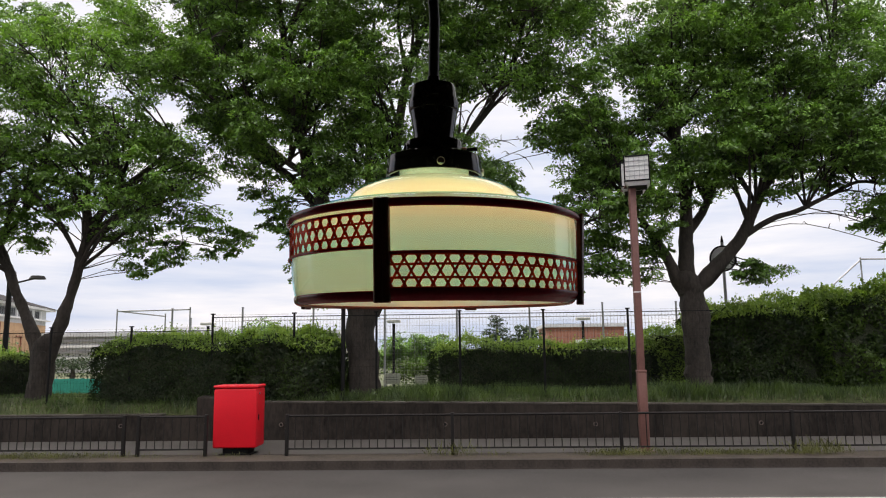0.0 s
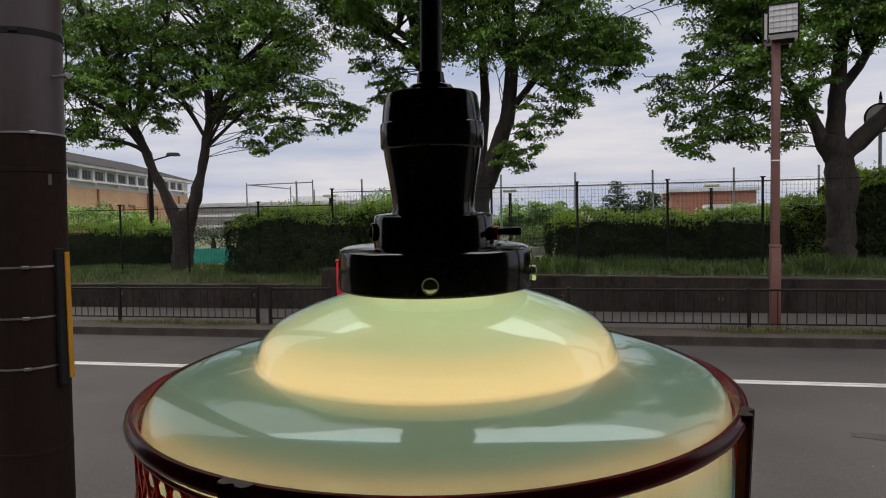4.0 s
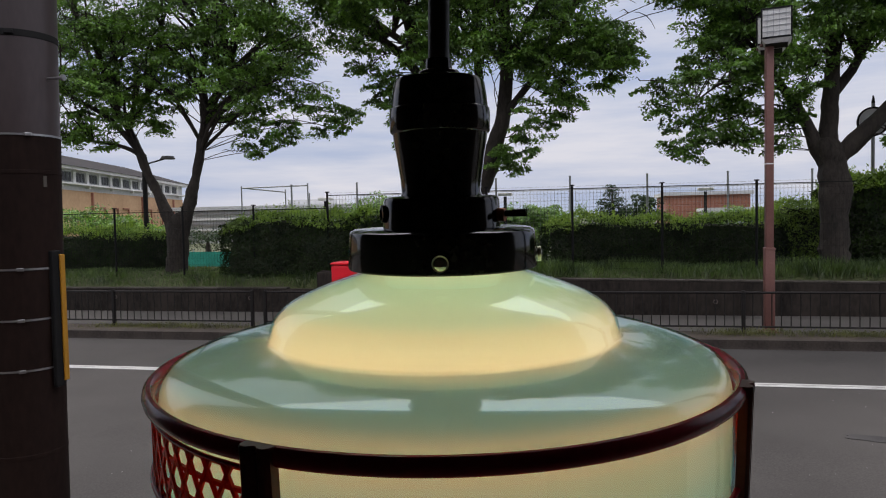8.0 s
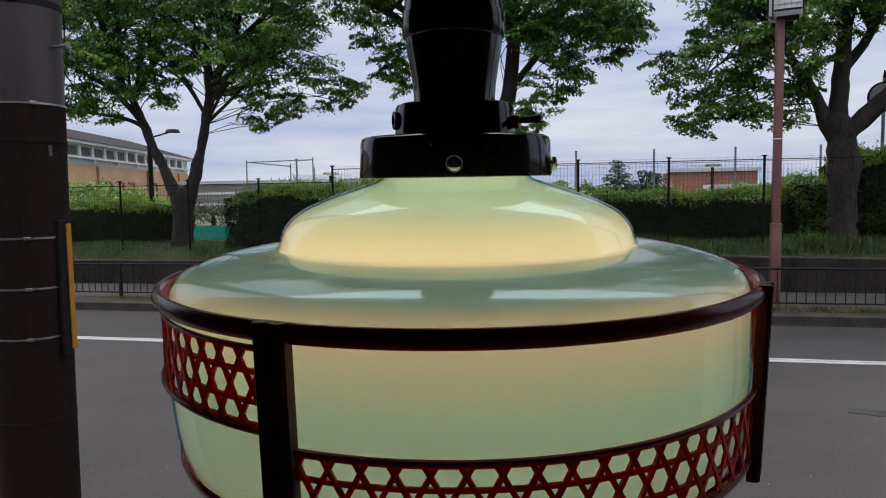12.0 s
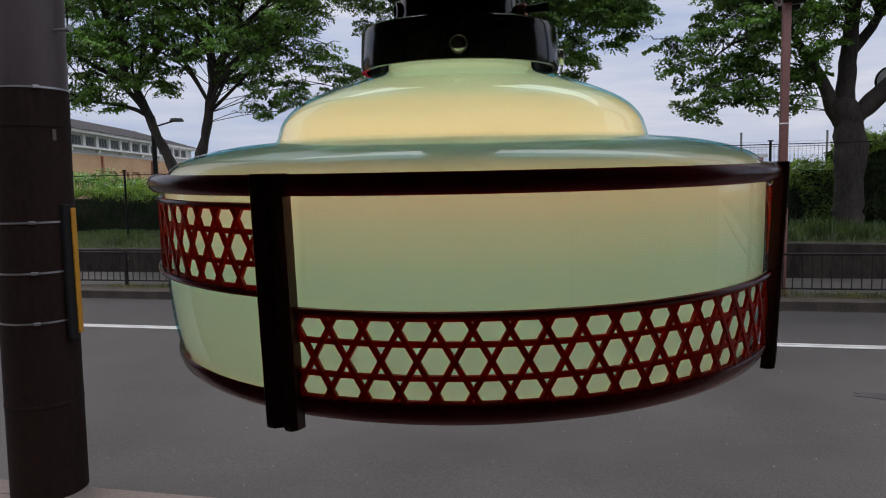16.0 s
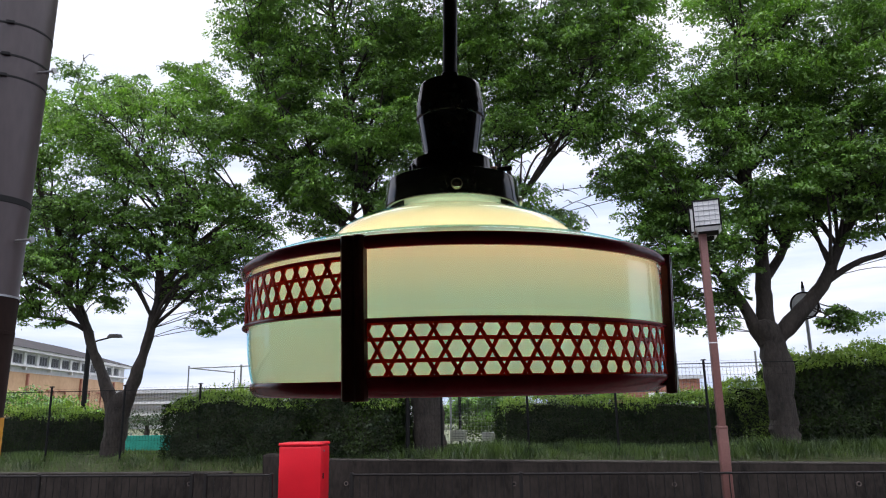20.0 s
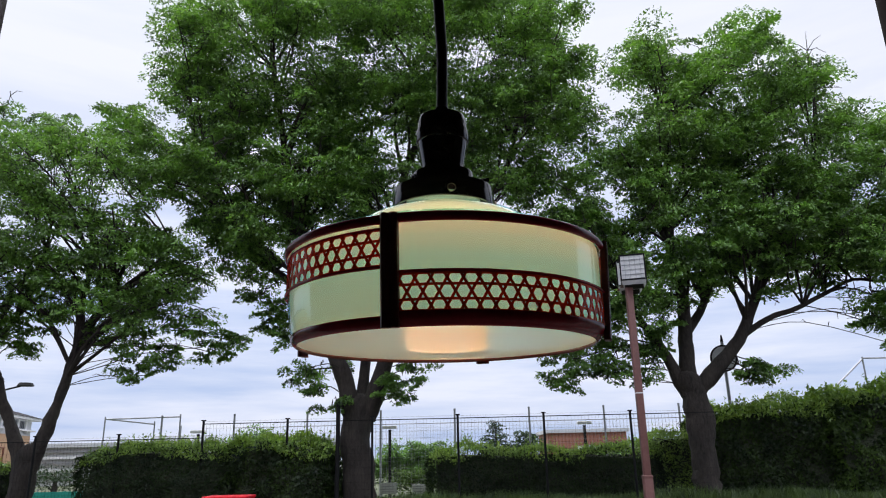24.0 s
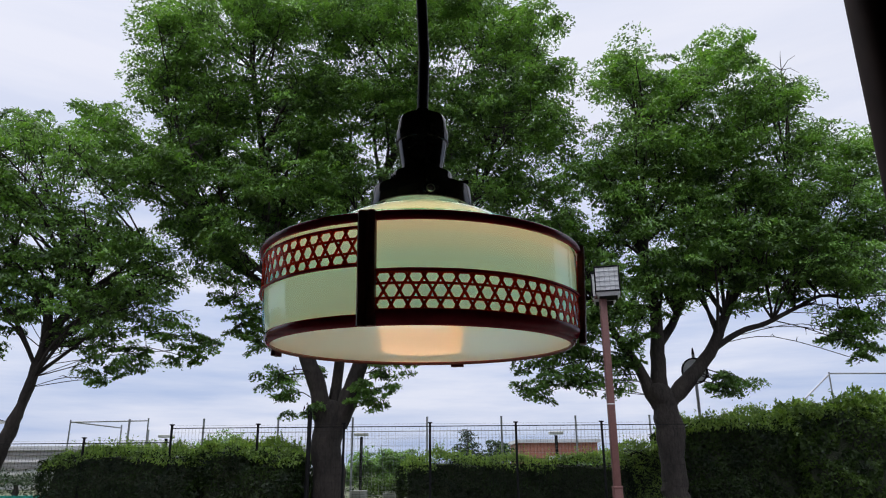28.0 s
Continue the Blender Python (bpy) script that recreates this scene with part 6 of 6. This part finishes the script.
# ---- far trees ----
def far_bush(name, x, y, z0, masses, seed, label, size=0.22, count=40, per=10, leaf=TREELEAF):
    rng = np.random.default_rng(seed)
    t = hook(name, (x, y, z0), label, "tree")
    top = max(m[2] for m in masses)
    part("trunk", tube(bmesh.new(), [(0, 0, -0.05), (0.05, 0, top * 0.5), (0, 0, top)], [0.16, 0.11, 0.03], 8), BARK, t, smooth=True)
    pts, rad = fill(rng, masses, per, shell=0.2)
    part("crown", quads("crown", spray_leaves(rng, pts, rad * 1.6, count, size, 0.2), leaf), leaf, t)


far_bush("far_tree", 1.7, 45.0, 0.6, [(0, 0, 3.35, 0.22), (0, 0, 2.95, 0.38), (0.25, 0, 2.5, 0.45), (-0.3, 0, 2.45, 0.45), (0.45, 0, 1.9, 0.55), (-0.45, 0, 1.9, 0.55), (0.6, 0, 1.2, 0.7), (-0.6, 0, 1.2, 0.7)], 41, "dark cone-shaped garden tree far behind the net", size=0.16, per=14, leaf=PINELEAF)
far_bush("far_tree", 3.5, 45.0, 0.6, [(0, 0, 2.4, 0.6), (0.4, 0, 1.9, 0.8), (-0.4, 0, 1.6, 0.8)], 42, "rounded dark tree far behind the net", leaf=PINELEAF)
far_bush("far_tree", -3.0, 42.0, 0.6, [(-1.4, 0, 1.5, 0.8), (0.2, 0, 1.7, 0.8), (1.2, 0, 1.75, 0.7), (-2.3, 0, 1.0, 0.8), (-0.4, 0, 0.9, 0.9), (1.9, 0, 0.9, 0.8), (0.6, 0, 0.7, 0.8)], 43, "light green tree group far behind the net", size=0.17, count=60, per=20)
far_bush("far_tree", -8.0, 26.5, 0.6, [(-0.6, 0, 1.9, 0.7), (0.2, 0, 2.2, 0.6), (0.9, 0, 1.6, 0.7), (-0.2, 0, 1.2, 0.8)], 44, "light green young tree behind the hedge", size=0.14, count=60)
far_bush("far_tree", -18.5, 24.5, 0.6, [(0, 0, 1.6, 0.8), (0.9, 0, 1.2, 0.8), (-0.9, 0, 1.8, 0.8), (-2.0, 0, 1.9, 0.7)], 45, "bright green shrubs before the sports hall", size=0.13, count=60)
far_bush("far_tree", -26.0, 34.0, 0.6, [(0, 0, 1.5, 0.9), (1.2, 0, 1.3, 0.9), (2.6, 0, 1.2, 0.8)], 46, "green shrubs along the far ground")
far_bush("far_tree", -17.6, 30.0, 0.6, [(0, 0, 0.9, 0.7), (1.0, 0, 0.8, 0.6), (-1.0, 0, 1.0, 0.7)], 48, "dull green bushes before the pale hall", size=0.12, leaf=PINELEAF)
far_bush("far_tree", -1.6, 27.0, 0.6, [(0, 0, 0.5, 0.6), (0.9, 0, 0.7, 0.6), (-0.9, 0, 0.6, 0.6), (1.7, 0, 0.4, 0.5)], 49, "low dull green bushes beyond the gap in the hedge", size=0.12, per=26, leaf=SHRUBLEAF)
far_bush("far_tree", 9.0, 46.0, 0.6, [(0, 0, 1.2, 0.9), (1.5, 0, 1.1, 0.9), (3.4, 0, 1.3, 0.9), (-1.6, 0, 1.0, 0.9)], 47, "low green bushes far behind the net")
